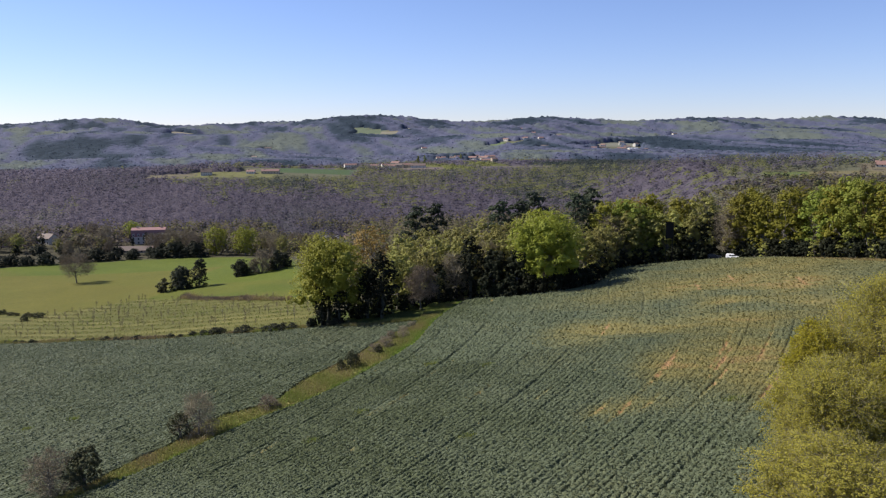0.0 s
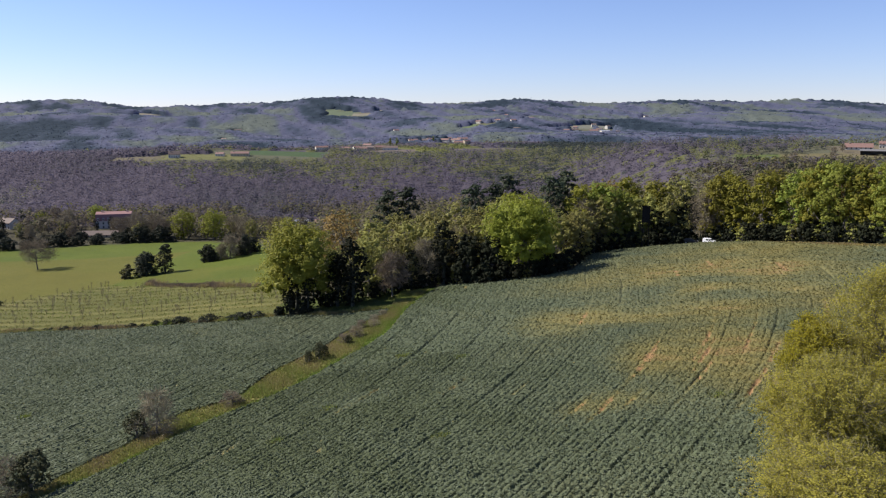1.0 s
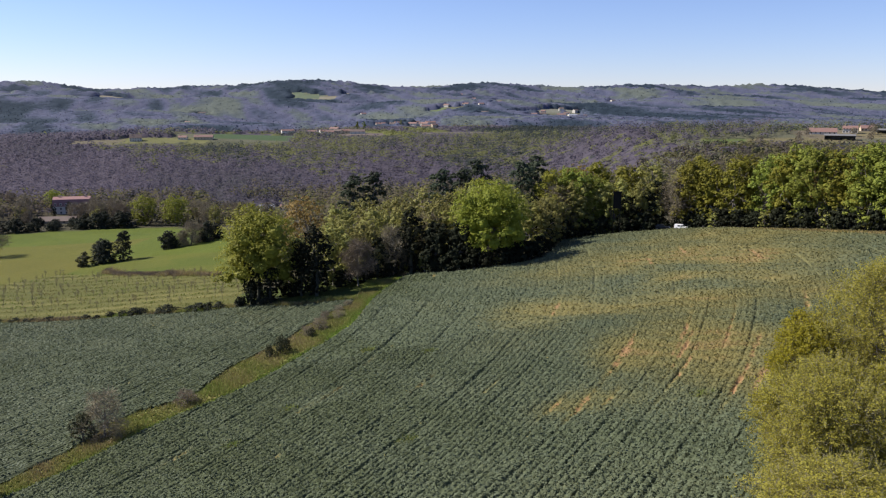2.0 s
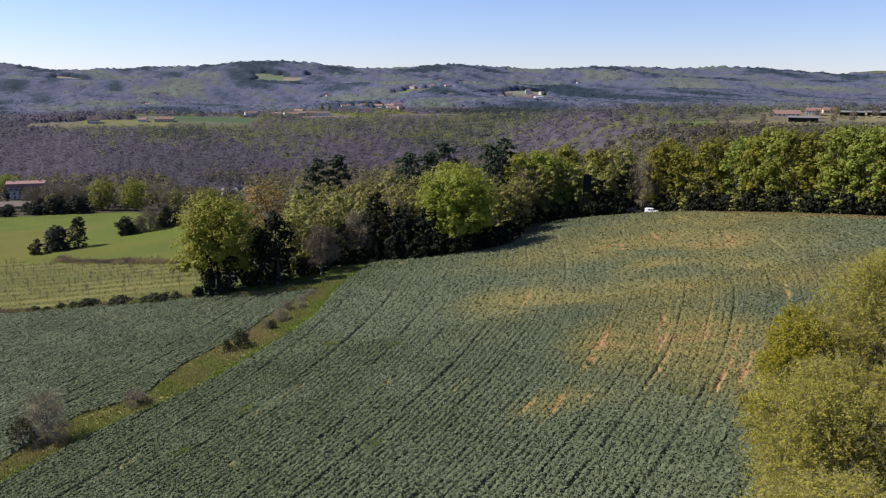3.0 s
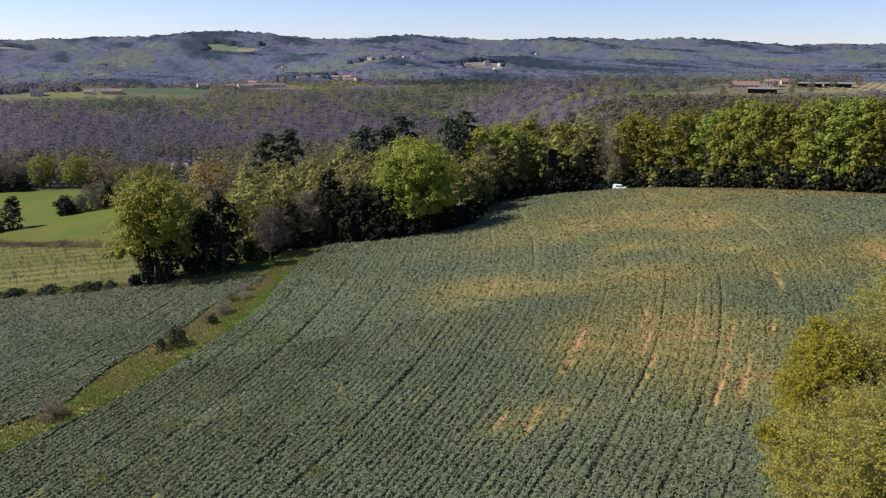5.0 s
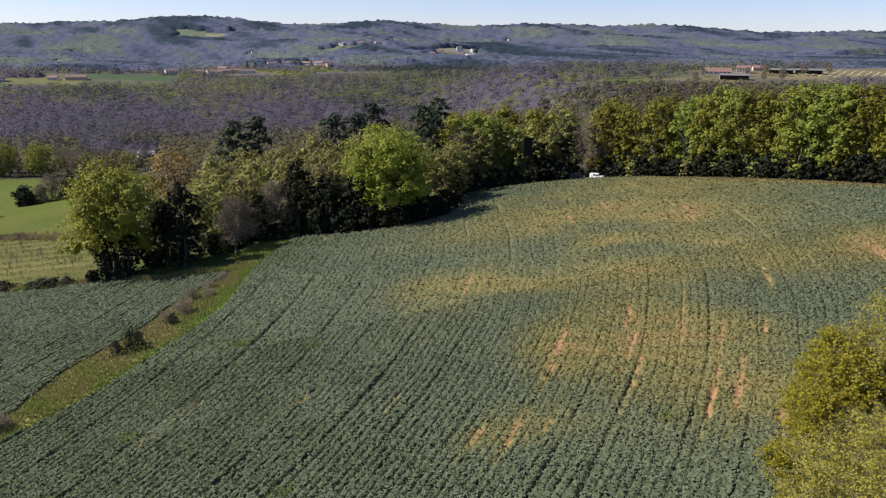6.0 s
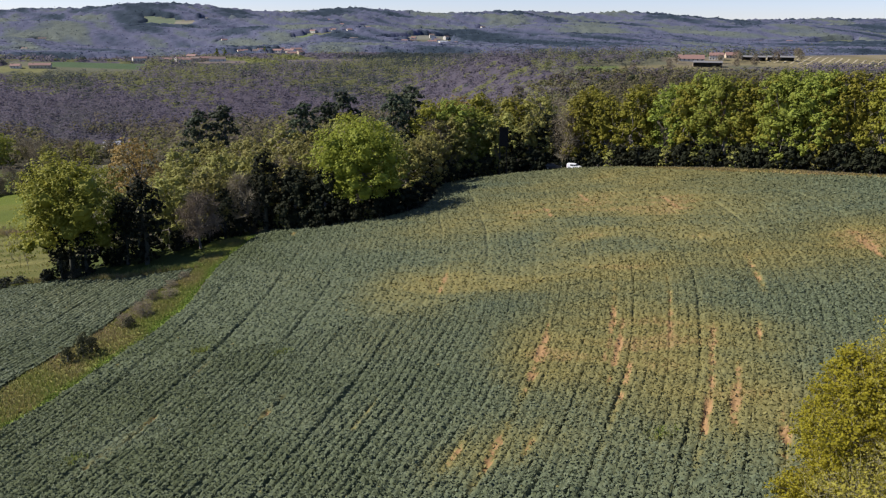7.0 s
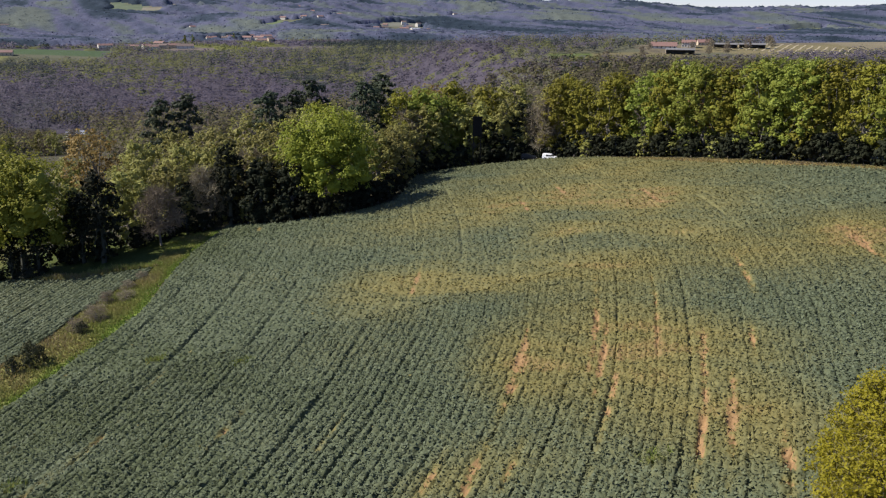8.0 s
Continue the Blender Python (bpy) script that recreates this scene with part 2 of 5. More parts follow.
def height(x, y):
    """Height of the land at x, y (numbers or arrays)."""
    x, y = np.asarray(x, float), np.asarray(y, float)
    u, v = np.tanh((x - 20) / 110), np.tanh((y - 150) / 140)
    near, k = 0.0, 0
    for i in range(5):
        for j in range(5 - i):
            near = near + HILL[k] * u ** i * v ** j
            k += 1
    # the valley, the wooded bank beyond it, the plateau and the far hills
    far = -33 - 9 * bell(x, y, 60, 560, 300, 200) - 5 * step(y, 600, 800) * step(-x, 0, 400)
    far = far + (22 + 8 * step(x, -500, 300)) * step(y + 0.10 * x, 700, 1120) - 16 * step(y + 0.05 * x - 150 * step(-x, 60, 170), 1130, 1350)
    far = far + 46 * step(x + 0.12 * (y - 600), 140, 270) * step(y, 430, 590) * (1 - step(y, 760, 1050))
    far = far + 9 * step(y, 1300, 1900) + 50 * step(y, 2100, 3300) + 72 * step(y, 3200, 4600)
    rough = 7 * np.sin(x / 190 + y / 310 + 1) * np.sin(y / 240 - x / 520) + 9 * np.sin(x / 330 - 0.6) * np.sin(y / 410 + x / 700 + 2)
    far = far + rough * step(y, 1700, 2600) * 2.2
    far = far + 32 * bell(x, y, -560, 4300, 520, 500) + 14 * bell(x, y, -2100, 4300, 380, 500) - 16 * bell(x, y, -1560, 4500, 330, 600)
    far = far - 3 * step(x, 300, 1500) * step(y, 3000, 4300) - 12 * bell(x, y, 500, 4400, 500, 600)
    far = far + 12 * bell(x, y, -350, 1240, 190, 90) - 8 * bell(x, y, -70, 1150, 190, 150)
    ridge = np.sin(y / 105 + 1.6 * np.sin(x / 430) + x / 800) * (1 + 0.6 * np.sin(x / 260 + y / 600)) + 0.5 * np.sin(y / 47 + 2 * np.sin(x / 210 + 1))
    far = far + 8 * ridge * step(y, 2100, 2900)
    w = step(np.hypot(x * 0.8, y - 60), 330, 560)
    return near * (1 - w) + far * w


# ---- the ground: one sheet to the horizon ----
STRIP_Y = (60, 92, 101, 111, 116, 122, 127, 134, 140, 146, 155, 163, 175, 186, 193, 204, 215)
STRIP_LOW = (-74, -49.8, -41, -35.5, -31.5, -25.5, -22, -18.9, -16, -13, -9.8, -8.4, -6.9, -4.5, -2.3, 0.8, 3)
STRIP_UP_Y = (60, 98, 104, 108.5, 112, 118, 121, 123, 126, 132, 138, 146, 152, 161, 165, 170, 176, 200)
STRIP_UP = (-76, -49.5, -47, -43.6, -42.6, -41.5, -38.5, -33.5, -31, -30, -28.6, -24.3, -20.8, -18.6, -16.2, -14.6, -10.5, -9)
WOOD_X = (-4, 2, 12, 26, 35, 38, 45, 55, 68, 76, 85, 93, 100, 106, 112, 125)
WOOD_Y = (200, 206, 198, 195, 198, 207, 228, 232, 225.5, 221.5, 212.5, 198, 185.5, 174, 160, 135)
VERGE_X = (60, 76, 86, 94, 102, 107, 112, 125)
VERGE_Y = (300, 222, 207, 181, 166, 158, 147, 120)
HEDGE_X = (-260, -147, -114, -82, -63, -49, -35, -24, -9)
HEDGE_Y = (285, 240, 228, 211, 203, 196, 192, 184, 181)


def strip_low(y):
    return np.interp(y, STRIP_Y, STRIP_LOW)


def strip_up(y):
    return np.interp(y, STRIP_UP_Y, STRIP_UP)


def in_right_field(x, y):
    return (x > strip_low(y) + 0.4) & (y < np.interp(x, WOOD_X, WOOD_Y)) & (y < np.interp(x, VERGE_X, VERGE_Y)) & (y > 40)


def in_left_field(x, y):
    return (x < strip_up(y) - 0.2) & (y < np.interp(x, HEDGE_X, HEDGE_Y)) & (x > -260) & (y > 40)


ROW_Y = (40, 75, 90, 100, 110, 120, 130, 140, 150, 170, 200, 250)
ROW_SLOPE = (0.8, 0.75, 0.66, 0.58, 0.5, 0.44, 0.38, 0.34, 0.28, 0.2, 0.16, 0.14)
ROW_GRID = np.arange(0, 400, 1.0)
ROW_SHIFT = np.cumsum(np.interp(ROW_GRID, ROW_Y, ROW_SLOPE))
ROW_SHIFT -= ROW_SHIFT[140]


def row_shift(y):
    """How far the crop rows have swung to the right at y: they bend with the slope."""
    return np.interp(y, ROW_GRID, ROW_SHIFT)


def lumps(x, y):
    """Slow uneven waves between -1 and 1."""
    return (np.sin(x * 0.31 + 1.3 * np.sin(y * 0.17)) + np.sin(y * 0.23 + 1.7 * np.sin(x * 0.13 + 2)) + np.sin((x + y) * 0.67 + 1.1 * np.sin(x * 0.4))) / 3


def parcel(x, y):
    """A number from 0 to 1 for each irregular plot of land on the hills."""
    u = x / 210 + 0.45 * np.sin(y / 170 + x / 900) + 0.15 * np.sin(y / 53)
    v = y / 190 + 0.4 * np.sin(x / 230 + 1) + 0.12 * np.sin(x / 61)
    h = np.sin(np.floor(u) * 127.1 + np.floor(v) * 311.7) * 43758.5453
    return h - np.floor(h)


def thin_crop(x, y):
    """1 where the crop is thin and weeds show, 0 where it is thick."""
    t = 0
    for cx, cy, sx, sy, k in ((25, 139, 8, 9, 0.95), (38, 131, 8, 5, 0.8), (29.5, 106, 4.5, 7, 1.0), (39, 107, 6, 12, 0.85), (48, 125, 8, 10, 0.45), (55, 172, 20, 9, 0.6),
                              (68, 155, 8, 12, 0.6), (52, 147, 6, 4, 0.6), (75, 118, 9, 8, 0.9), (39, 89, 5, 7, 0.75), (20, 91, 6, 3.5, 0.45), (62, 128, 5, 14, 0.5), (84, 190, 12, 14, 0.5),
                              (45, 99, 5, 6, 0.6), (-10, 112, 5, 3, 0.3), (68, 198, 14, 10, 0.35), (62, 165, 34, 42, 0.4)):
        t = t + k * bell(x, y, cx, cy, sx, sy)
    return np.clip(t * (1.0 + 0.45 * lumps(x * 1.4, y * 1.4)) + 0.10 * lumps(x * 0.6, y * 0.5) + 0.04, 0, 1)


NEAR_SOIL = ((36.5, 87.5, 5, 0.31, 1), (39.2, 88, 4.5, 0.37, 0.9), (43, 98, 5, 0.31, 0.6), (39, 81.5, 3, 0.5, 0.9), (48.5, 99.5, 2, 0.31, 0.8), (20.5, 91, 3.5, 0.5, 0.75), (17.5, 92, 2.5, 0.43, 0.6), (23.3, 90.5, 2.0, 0.31, 0.7), (28.2, 104, 5, 0.5, 0.6), (39.5, 112, 9, 0.3, 0.7), (-9.6, 113, 4, 0.37, 0.9), (-13, 108, 2, 0.43, 0.7), (-27, 98.5, 2.5, 0.5, 1), (-22, 100, 2, 0.37, 0.6), (-14.6, 92, 1.5, 0.43, 0.8))
FAR_SOIL = ((-4.5, 127, 3, 0.3, 0.5), (33, 95, 6, 0.3, 0.6), (36, 103, 7, 0.3, 0.6), (31, 110, 5, 0.3, 0.5), (46, 112, 7, 0.3, 0.5), (3, 110, 4, 0.3, 0.5), (12, 104, 3, 0.3, 0.5), (-17, 117, 3, 0.3, 0.5), (52, 168, 7, 0.31, 0.5), (62, 178, 6, 0.31, 0.5), (27, 140, 6, 0.3, 0.4), (8, 196, 2.5, 0.55, 0.6), (57.5, 114, 5, 0.37, 0.8), (73, 115, 6, 0.55, 0.9), (76, 112, 5, 0.5, 0.7), (70, 158, 5, 0.3, 0.5))


def bare_soil(x, y, broken=True):
    """1 on the stretches of bare orange earth, which follow the rows."""
    t = 0
    for cx, cy, along, across, k in NEAR_SOIL + FAR_SOIL:
        v = y - cy
        u = x - cx - row_shift(y) + row_shift(cy)
        t = t + k * np.exp(-(u / across) ** 2 - (v / along) ** 2)
    return np.clip(t * (0.62 + 1.5 * lumps(x * 8.3, y * 5.1) + 0.6 * lumps(x * 19, y * 11)), 0, 1) if broken else np.clip(t, 0, 1)


PLATEAU_FIELDS = ((-280, 1130, 125, 30, (0.078, 0.08, 0.05)), (-222, 1236, 64, 46, (0.058, 0.088, 0.044)), (-335, 1165, 62, 24, (0.13, 0.13, 0.06)), (-430, 1140, 36, 30, (0.13, 0.115, 0.085)), (-105, 1560, 75, 65, (0.13, 0.105, 0.10)), (110, 1560, 75, 60, (0.14, 0.122, 0.12)), (-620, 1500, 90, 25, (0.12, 0.13, 0.075)), (-640, 2040, 70, 14, (0.17, 0.14, 0.115)))
HILL_FIELDS = ((520, 2000, 150, 50, (0.2, 0.165, 0.125)), (296, 704, 26, 26, (0.09, 0.115, 0.04)), (362, 706, 46, 24, (0.15, 0.13, 0.075)), (540, 775, 170, 60, (0.135, 0.115, 0.085)), (570, 718, 130, 52, (0.17, 0.145, 0.085)), (860, 900, 240, 160, (0.18, 0.155, 0.11)), (140, 2600, 60, 40, (0.11, 0.14, 0.08)), (900, 2500, 120, 50, (0.18, 0.165, 0.11)))


# woodland floor, kept dark to deepen the shade among the trees
FOREST_FLOOR = (0.055, 0.05, 0.034)


def cover(x, y):
    """What the land is covered with: its colour, in rows of r, g, b."""
    def put(col, mask, rgb, amount=1.0):
        w = (np.asarray(mask, float) * amount)[:, None]
        return col * (1 - w) + np.array(rgb) * w
    n = lumps(x * 0.12, y * 0.1)
    col = np.tile(np.array(FOREST_FLOOR), (len(x), 1))
    # the same crop goes on behind
    col = put(col, (y < 40.5) & (y > -160) & (x > -260) & (x < 100), (0.088, 0.104, 0.056))
    far = y > 620
    col = put(col, far, (0.10, 0.10, 0.07))
    # meadow
    meadow = (x < np.interp(y, (180, 250, 300, 400, 470, 530), (-38, -40, -58, -86, -108, -150))) & (x > -520) & (y < np.interp(x, (-520, -281, -242, -199, -160, -120, -90), (440, 469, 496, 519, 529, 505, 430))) & ~in_left_field(x, y) & (y > 170)
    col = put(col, meadow, (0.083, 0.105, 0.017))
    col = put(col, meadow & (lumps(x * 0.06, y * 0.09) > 0.12), (0.098, 0.1, 0.022), 0.55)
    col = put(col, meadow & (lumps(x * 0.25 + 4, y * 0.3) > 0.3), (0.066, 0.092, 0.014), 0.5)
    dry = meadow & (x < -130) & (y > 290) & (y < 430)
    col = put(col, dry, (0.115, 0.10, 0.024), 0.6)
    col = put(col, meadow & (x < -158) & (y < 300 + 0.2 * (x + 160)), (0.075, 0.12, 0.014))
    # young orchard: mown bands
    orchard = meadow & (y > np.interp(x, HEDGE_X, HEDGE_Y)) & (y < np.interp(x, (-260, -168, -134, -90, -47, -30), (350, 297, 322, 290, 252, 240)))
    band = 0.5 + 0.5 * np.sin((0.40 * x + 0.92 * y + 1.2 * lumps(x * 0.3, y * 0.3)) * 2 * np.pi / 6.4)
    col = put(col, orchard, (0.084, 0.087, 0.026))
    col = put(col, orchard, (0.18, 0.16, 0.062), 0.85 * band ** 2.5 * np.clip(0.5 + 0.9 * lumps(x * 0.23, y * 0.4), 0, 1))
    # grass under the tree group, darkened for the trees' shade
    col = put(col, (x > -42) & (x < 0) & (y > 180) & (y < 214) & ~in_left_field(x, y), (0.055, 0.07, 0.018))
    # verges and the strip between the fields
    strip = (x > strip_up(y)) & (x < strip_low(y)) & (y < 203) & (y > 40)
    col = put(col, strip, (0.18, 0.185, 0.06))
    col = put(col, strip & (lumps(x * 0.7, y * 0.5) > 0.15), (0.2, 0.17, 0.075), 0.7)
    col = put(col, strip & (x > strip_low(y) - 1.5), (0.15, 0.205, 0.04))
    edge = (y < np.interp(x, WOOD_X, WOOD_Y)) & (y >= np.interp(x, VERGE_X, VERGE_Y)) & (x > 70)
    col = put(col, edge, (0.24, 0.19, 0.08))
    col = put(col, edge & (y < np.interp(x, VERGE_X, VERGE_Y) + 3), (0.33, 0.21, 0.09), 0.8)
    # crop fields
    f = in_right_field(x, y) | in_left_field(x, y)
    thin, soil = thin_crop(x, y), bare_soil(x, y)
    # ground under the crop, darkened for the shade between the rows
    col = put(col, f, (0.05, 0.06, 0.035))
    col = put(col, f, (0.17, 0.15, 0.055), 0.8 * thin)
    col = put(col, f, (0.34, 0.185, 0.09), np.clip(soil * 1.2, 0, 1))
    # fields on the plateau and in the distance
    for cx, cy, sx, sy, rgb in PLATEAU_FIELDS + HILL_FIELDS:
        q = np.maximum(np.abs((x - cx) / sx), np.abs((y - cy) / sy)) + 0.12 * n
        col = put(col, q < 1, rgb)
    # open plots on the hills, greyed with the same painted haze
    p, tint_ = parcel(x, y), parcel(x + 7000, y + 900)
    open_hill = (y > 2300) & (y < 3700) & (p < 0.15)
    col = put(col, open_hill & (tint_ < 0.4), (0.11, 0.135, 0.095))
    col = put(col, open_hill & (tint_ >= 0.4) & (tint_ < 0.75), (0.15, 0.15, 0.13))
    col = put(col, open_hill & (tint_ >= 0.75), (0.21, 0.19, 0.16))
    return col


def spaced(stops):
    """Grid lines from (from, to, step) stretches."""
    out = []
    for a, b, s in stops:
        out.extend(np.arange(a, b, s))
    return np.array(out + [stops[-1][1]])


gx = spaced(((-5200, -1000, 120), (-1000, -420, 20), (-420, -160, 5), (-160, 125, 2.5), (125, 420, 6), (420, 1000, 16), (1000, 6200, 120)))
gy = spaced(((-600, -40, 40), (-40, 58, 6), (58, 235, 1.9), (235, 335, 1.8), (335, 480, 3.5), (480, 1600, 13), (1600, 4900, 52), (4900, 6000, 250)))
GX, GY = np.meshgrid(gx, gy)
px, py = GX.ravel(), GY.ravel()
pz = height(px, py)
w = len(gx)
i0 = (np.arange(len(gy) - 1)[:, None] * w + np.arange(w - 1)[None]).ravel()
ground_mesh = mesh_of("ground", np.stack([px, py, pz], 1), np.stack([i0, i0 + 1, i0 + w + 1, i0 + w], 1), smooth=True)
rgba = np.ones((len(px), 4), np.float32)
rgba[:, :3] = cover(px, py)
ground_mesh.color_attributes.new("cover", "FLOAT_COLOR", "POINT").data.foreach_set("color", rgba.ravel())
ground_mesh.materials.append(LAND)
ground = tagged(new("ground", ground_mesh), "rolling farmland with crop fields, meadow and wooded hills", "ground", kind="structure")

# ---- crops: leafy plants in rows ----
def row_lines(lo, hi, seed, fine, shut_most=0.85):
    """Lines across the field from furrow to furrow: place, height from 0 to 1, and how open a furrow it is."""
    rng = np.random.default_rng(seed)
    out, c = [], lo
    inner = ((0.09, 0.74), (0.27, 0.98), (0.46, 0.93), (0.65, 1.0), (0.83, 0.74)) if fine else ((0.16, 0.85), (0.46, 1.0), (0.76, 0.85))
    while c < hi:
        for _ in range(rng.integers(4, 11)):
            shut = rng.uniform(shut_most - 0.5, shut_most)
            out.append((c, shut, 0.0))
            out.extend((c + u, r, 0.0) for u, r in inner)
            c += 0.92
        gap = rng.choice((0.1, 0.16, 0.26) if fine else (0.2, 0.3, 0.42))
        out.extend(((c, 0.0, 1.0), (c + gap, 0.0, 1.0)))
        c += gap + 0.08
    return np.array(out)


def crop(inside, x0, x1, y0, y1, along, leaves, seed, label, lag=0.0, fine=True, shut_most=0.85):
    """A closed leafy crop in rows: lumpy ridges with narrow furrows, and the loose leaves that stand out of them."""
    rng = np.random.default_rng(seed)
    lines = row_lines((x0 - row_shift(y1 - lag)) / 1.085, (x1 - row_shift(y0 - lag)) / 1.085, seed // 10, fine, shut_most)
    ys = np.arange(y0, y1, along)
    C, Y = np.meshgrid(lines[:, 0], ys)
    R, open_ = np.broadcast_to(lines[:, 1], C.shape).ravel(), np.broadcast_to(lines[:, 2], C.shape).ravel()
    number = np.broadcast_to(np.cumsum(lines[:, 2]), C.shape).ravel()
    Y = Y.ravel() + rng.uniform(-0.3, 0.3, C.size) * along
    C = C.ravel() + 0.03 * rng.normal(size=C.size) + 0.10 * np.sin(Y * 0.35 + number) + 0.12 * lumps(C.ravel() * 0.8, Y * 0.6)
    X = 1.085 * C + row_shift(Y - lag)
    thin, soil, near_soil = thin_crop(X, Y), bare_soil(X, Y), bare_soil(X, Y, False)
    # furrows come and go along their length
    closed = np.clip((0.35 if fine else 0.12) + 0.9 * lumps(number * 1.9, Y * 0.22) + 0.3 * rng.normal(size=len(X)), 0, 0.85)
    R = np.where(open_ > 0, closed, R)
    # rows wander together and close up where the crop is thickest
    R = np.where(open_ > 0, R, np.clip(R + 0.2 * np.clip(lumps(X * 0.9, Y * 0.5), 0, 1), 0, 1))
    R = np.where(R < 1, np.minimum(1, R + 0.35 * step(X, 8, 48) * (lag == 0)), R)
    up = 0.05 + (0.46 if fine else 0.36) * R * (1 - 0.45 * thin) + rng.uniform(-0.15, 0.13, len(X)) * (1 if fine else 0.85) * (0.35 + 0.65 * R) - 0.1 * thin * rng.random(len(X))
    up = up - 0.22 * (rng.random(len(X)) < np.where(R < 0.8, 0.14 if fine else 0.04, 0.012))
    up = np.maximum(up * (1 - 0.9 * soil), 0.03)
    up = np.minimum(up, 0.03 + 0.6 * np.clip(np.minimum(np.abs(X - strip_up(Y)), np.abs(X - strip_low(Y))) / 1.0, 0, 1))
    # tone falls towards the left: leaves painted darker there, as against the sun
    tone = np.clip(0.62 * thin + 1.0 * soil + 0.25 * near_soil * rng.uniform(0.3, 1, len(X)) + 0.14 * rng.random(len(X)) + 0.08 * lumps(X * 0.3, Y * 0.35) + 0.16 * step(X, -45, 55) - 0.04 + (0.09 if lag else 0.0) + 0.06 * lumps(X * 0.11, Y * 0.13 + 2), 0, 1)
    w = len(lines)
    i0 = (np.arange(len(ys) - 1)[:, None] * w + np.arange(w - 1)[None]).ravel()
    f = np.stack([i0, i0 + 1, i0 + w + 1, i0 + w], 1)
    ok = inside(X, Y) & (X > x0) & (X < x1)
    f = f[ok[f].all(1)]
    used = np.unique(f)
    new_index = np.zeros(len(X), np.int64)
    new_index[used] = np.arange(len(used))
    top = np.stack([X, Y, height(X, Y) + up], 1)
    me = mesh_of("crop_cover", top[used], new_index[f], tone[used], smooth=True)
    me.materials.append(CROP_SHEET)
    tagged(new("crop_cover", me), label, "crop", kind="stuff")
    pick = np.repeat(used, 2) if fine else used
    pick = pick[(rng.random(len(pick)) < leaves * np.clip(1 - soil[pick] * 1.5 - 0.4 * thin[pick], 0, 1)) & (R[pick] > 0.4)]
    size = (0.22 if fine else 0.34) * rng.uniform(0.6, 1.3, len(pick))
    c = top[pick] + rng.uniform(-0.14, 0.14, (len(pick), 3)) * np.array((1, 1, 0.45)) + np.array((0, 0, 0.06))
    v, q = cards(rng, c, np.array((0, 0, 0.8)) + 0.44 * rng.normal(size=c.shape), size, 1.25)
    shade = np.where(rng.random(len(pick)) < 0.002, 0.68, np.minimum(tone[pick], 0.9))
    me = mesh_of("crop_leaves", v, q, np.repeat(shade, 4))
    me.materials.append(CROP)
    tagged(new("crop_leaves", me), label, "crop", kind="stuff")


RIGHT_CROP, LEFT_CROP = "blue-green broad-leaved crop in curved rows, patchy with yellow weeds", "dense blue-green crop in rows beside a grass strip"
crop(lambda x, y: in_right_field(x, y) & (y < 130), -60, 88, 58, 130.6, 0.3, 0.72, 10, RIGHT_CROP, shut_most=0.68)
crop(lambda x, y: in_right_field(x, y) & (y < 58.4), -70, 60, 40, 58.9, 0.8, 0.9, 12, RIGHT_CROP, fine=False, shut_most=0.8)
crop(lambda x, y: in_right_field(x, y) & (y > 129.6), -30, 122, 129, 234, 0.58, 1.0, 11, RIGHT_CROP, fine=False, shut_most=0.86)
crop(in_left_field, -165, -5, 78, 246, 0.66, 0.95, 24, LEFT_CROP, 35.0, False, 0.34)


# ---- rough grass on the strip and the verges ----
def grass(name, X, Y, tone, tall, seed, label, blades=5):
    rng = np.random.default_rng(seed)
    k = len(X)
    root = np.stack([X, Y, height(X, Y)], 1)[:, None, :]
    yaw = rng.uniform(0, 2 * np.pi, (k, blades))
    lean = rng.uniform(0.1, 0.9, (k, blades))
    out = np.stack([np.cos(yaw) * lean, np.sin(yaw) * lean, np.ones_like(yaw)], -1) * (np.asarray(tall)[:, None] * rng.uniform(0.6, 1.2, (k, blades)))[..., None]
    side = np.stack([-np.sin(yaw), np.cos(yaw), 0 * yaw], -1) * 0.075
    v = np.stack([root - side, root + side, root + out + side * 0.3], 2).reshape(-1, 3)
    me = mesh_of(name, v, np.arange(len(v)).reshape(-1, 3), np.repeat(np.clip(tone, 0, 1), blades * 3))
    me.materials.append(GRASS)
    return tagged(new(name, me), label, "grass", kind="stuff")


rng = np.random.default_rng(5)
gy_, t_ = rng.uniform(62, 203, 24000), rng.random(24000)
lo, up = strip_low(gy_), strip_up(gy_)
gx_ = up + (lo - up) * t_
rank = 1 - np.clip((lo - gx_) / 1.7, 0, 1)
grass("rough_grass", gx_, gy_, 0.43 - 0.4 * rank + 0.36 * lumps(gx_ * 0.7, gy_ * 0.6) + rng.normal(0, 0.1, 24000), 0.24 + 0.30 * (1 - rank) * rng.random(24000), 6, "rough green and straw-coloured grass on the strip between the fields", 4)
ex = rng.uniform(72, 122, 5000)
ey = np.interp(ex, VERGE_X, VERGE_Y) + rng.random(5000) * np.maximum(0.5, np.interp(ex, WOOD_X, WOOD_Y) - np.interp(ex, VERGE_X, VERGE_Y))
grass("verge_grass", ex, ey, 0.74 + 0.15 * lumps(ex, ey) + rng.normal(0, 0.1, 5000), rng.uniform(0.12, 0.35, 5000), 7, "dry and green verge grass along the wood's edge")
hx = rng.uniform(-165, -9, 11000)
hy = np.interp(hx, HEDGE_X, HEDGE_Y) + rng.uniform(-0.6, 2.4, 11000)
grass("hedge_grass", hx, hy, 0.55 + 0.45 * lumps(hx * 0.6, hy) + rng.normal(0, 0.16, 11000), rng.uniform(0.4, 1.5, 11000) * (0.8 + 0.5 * lumps(hx * 0.8, hy)), 8, "tall rough grass along the field boundary")


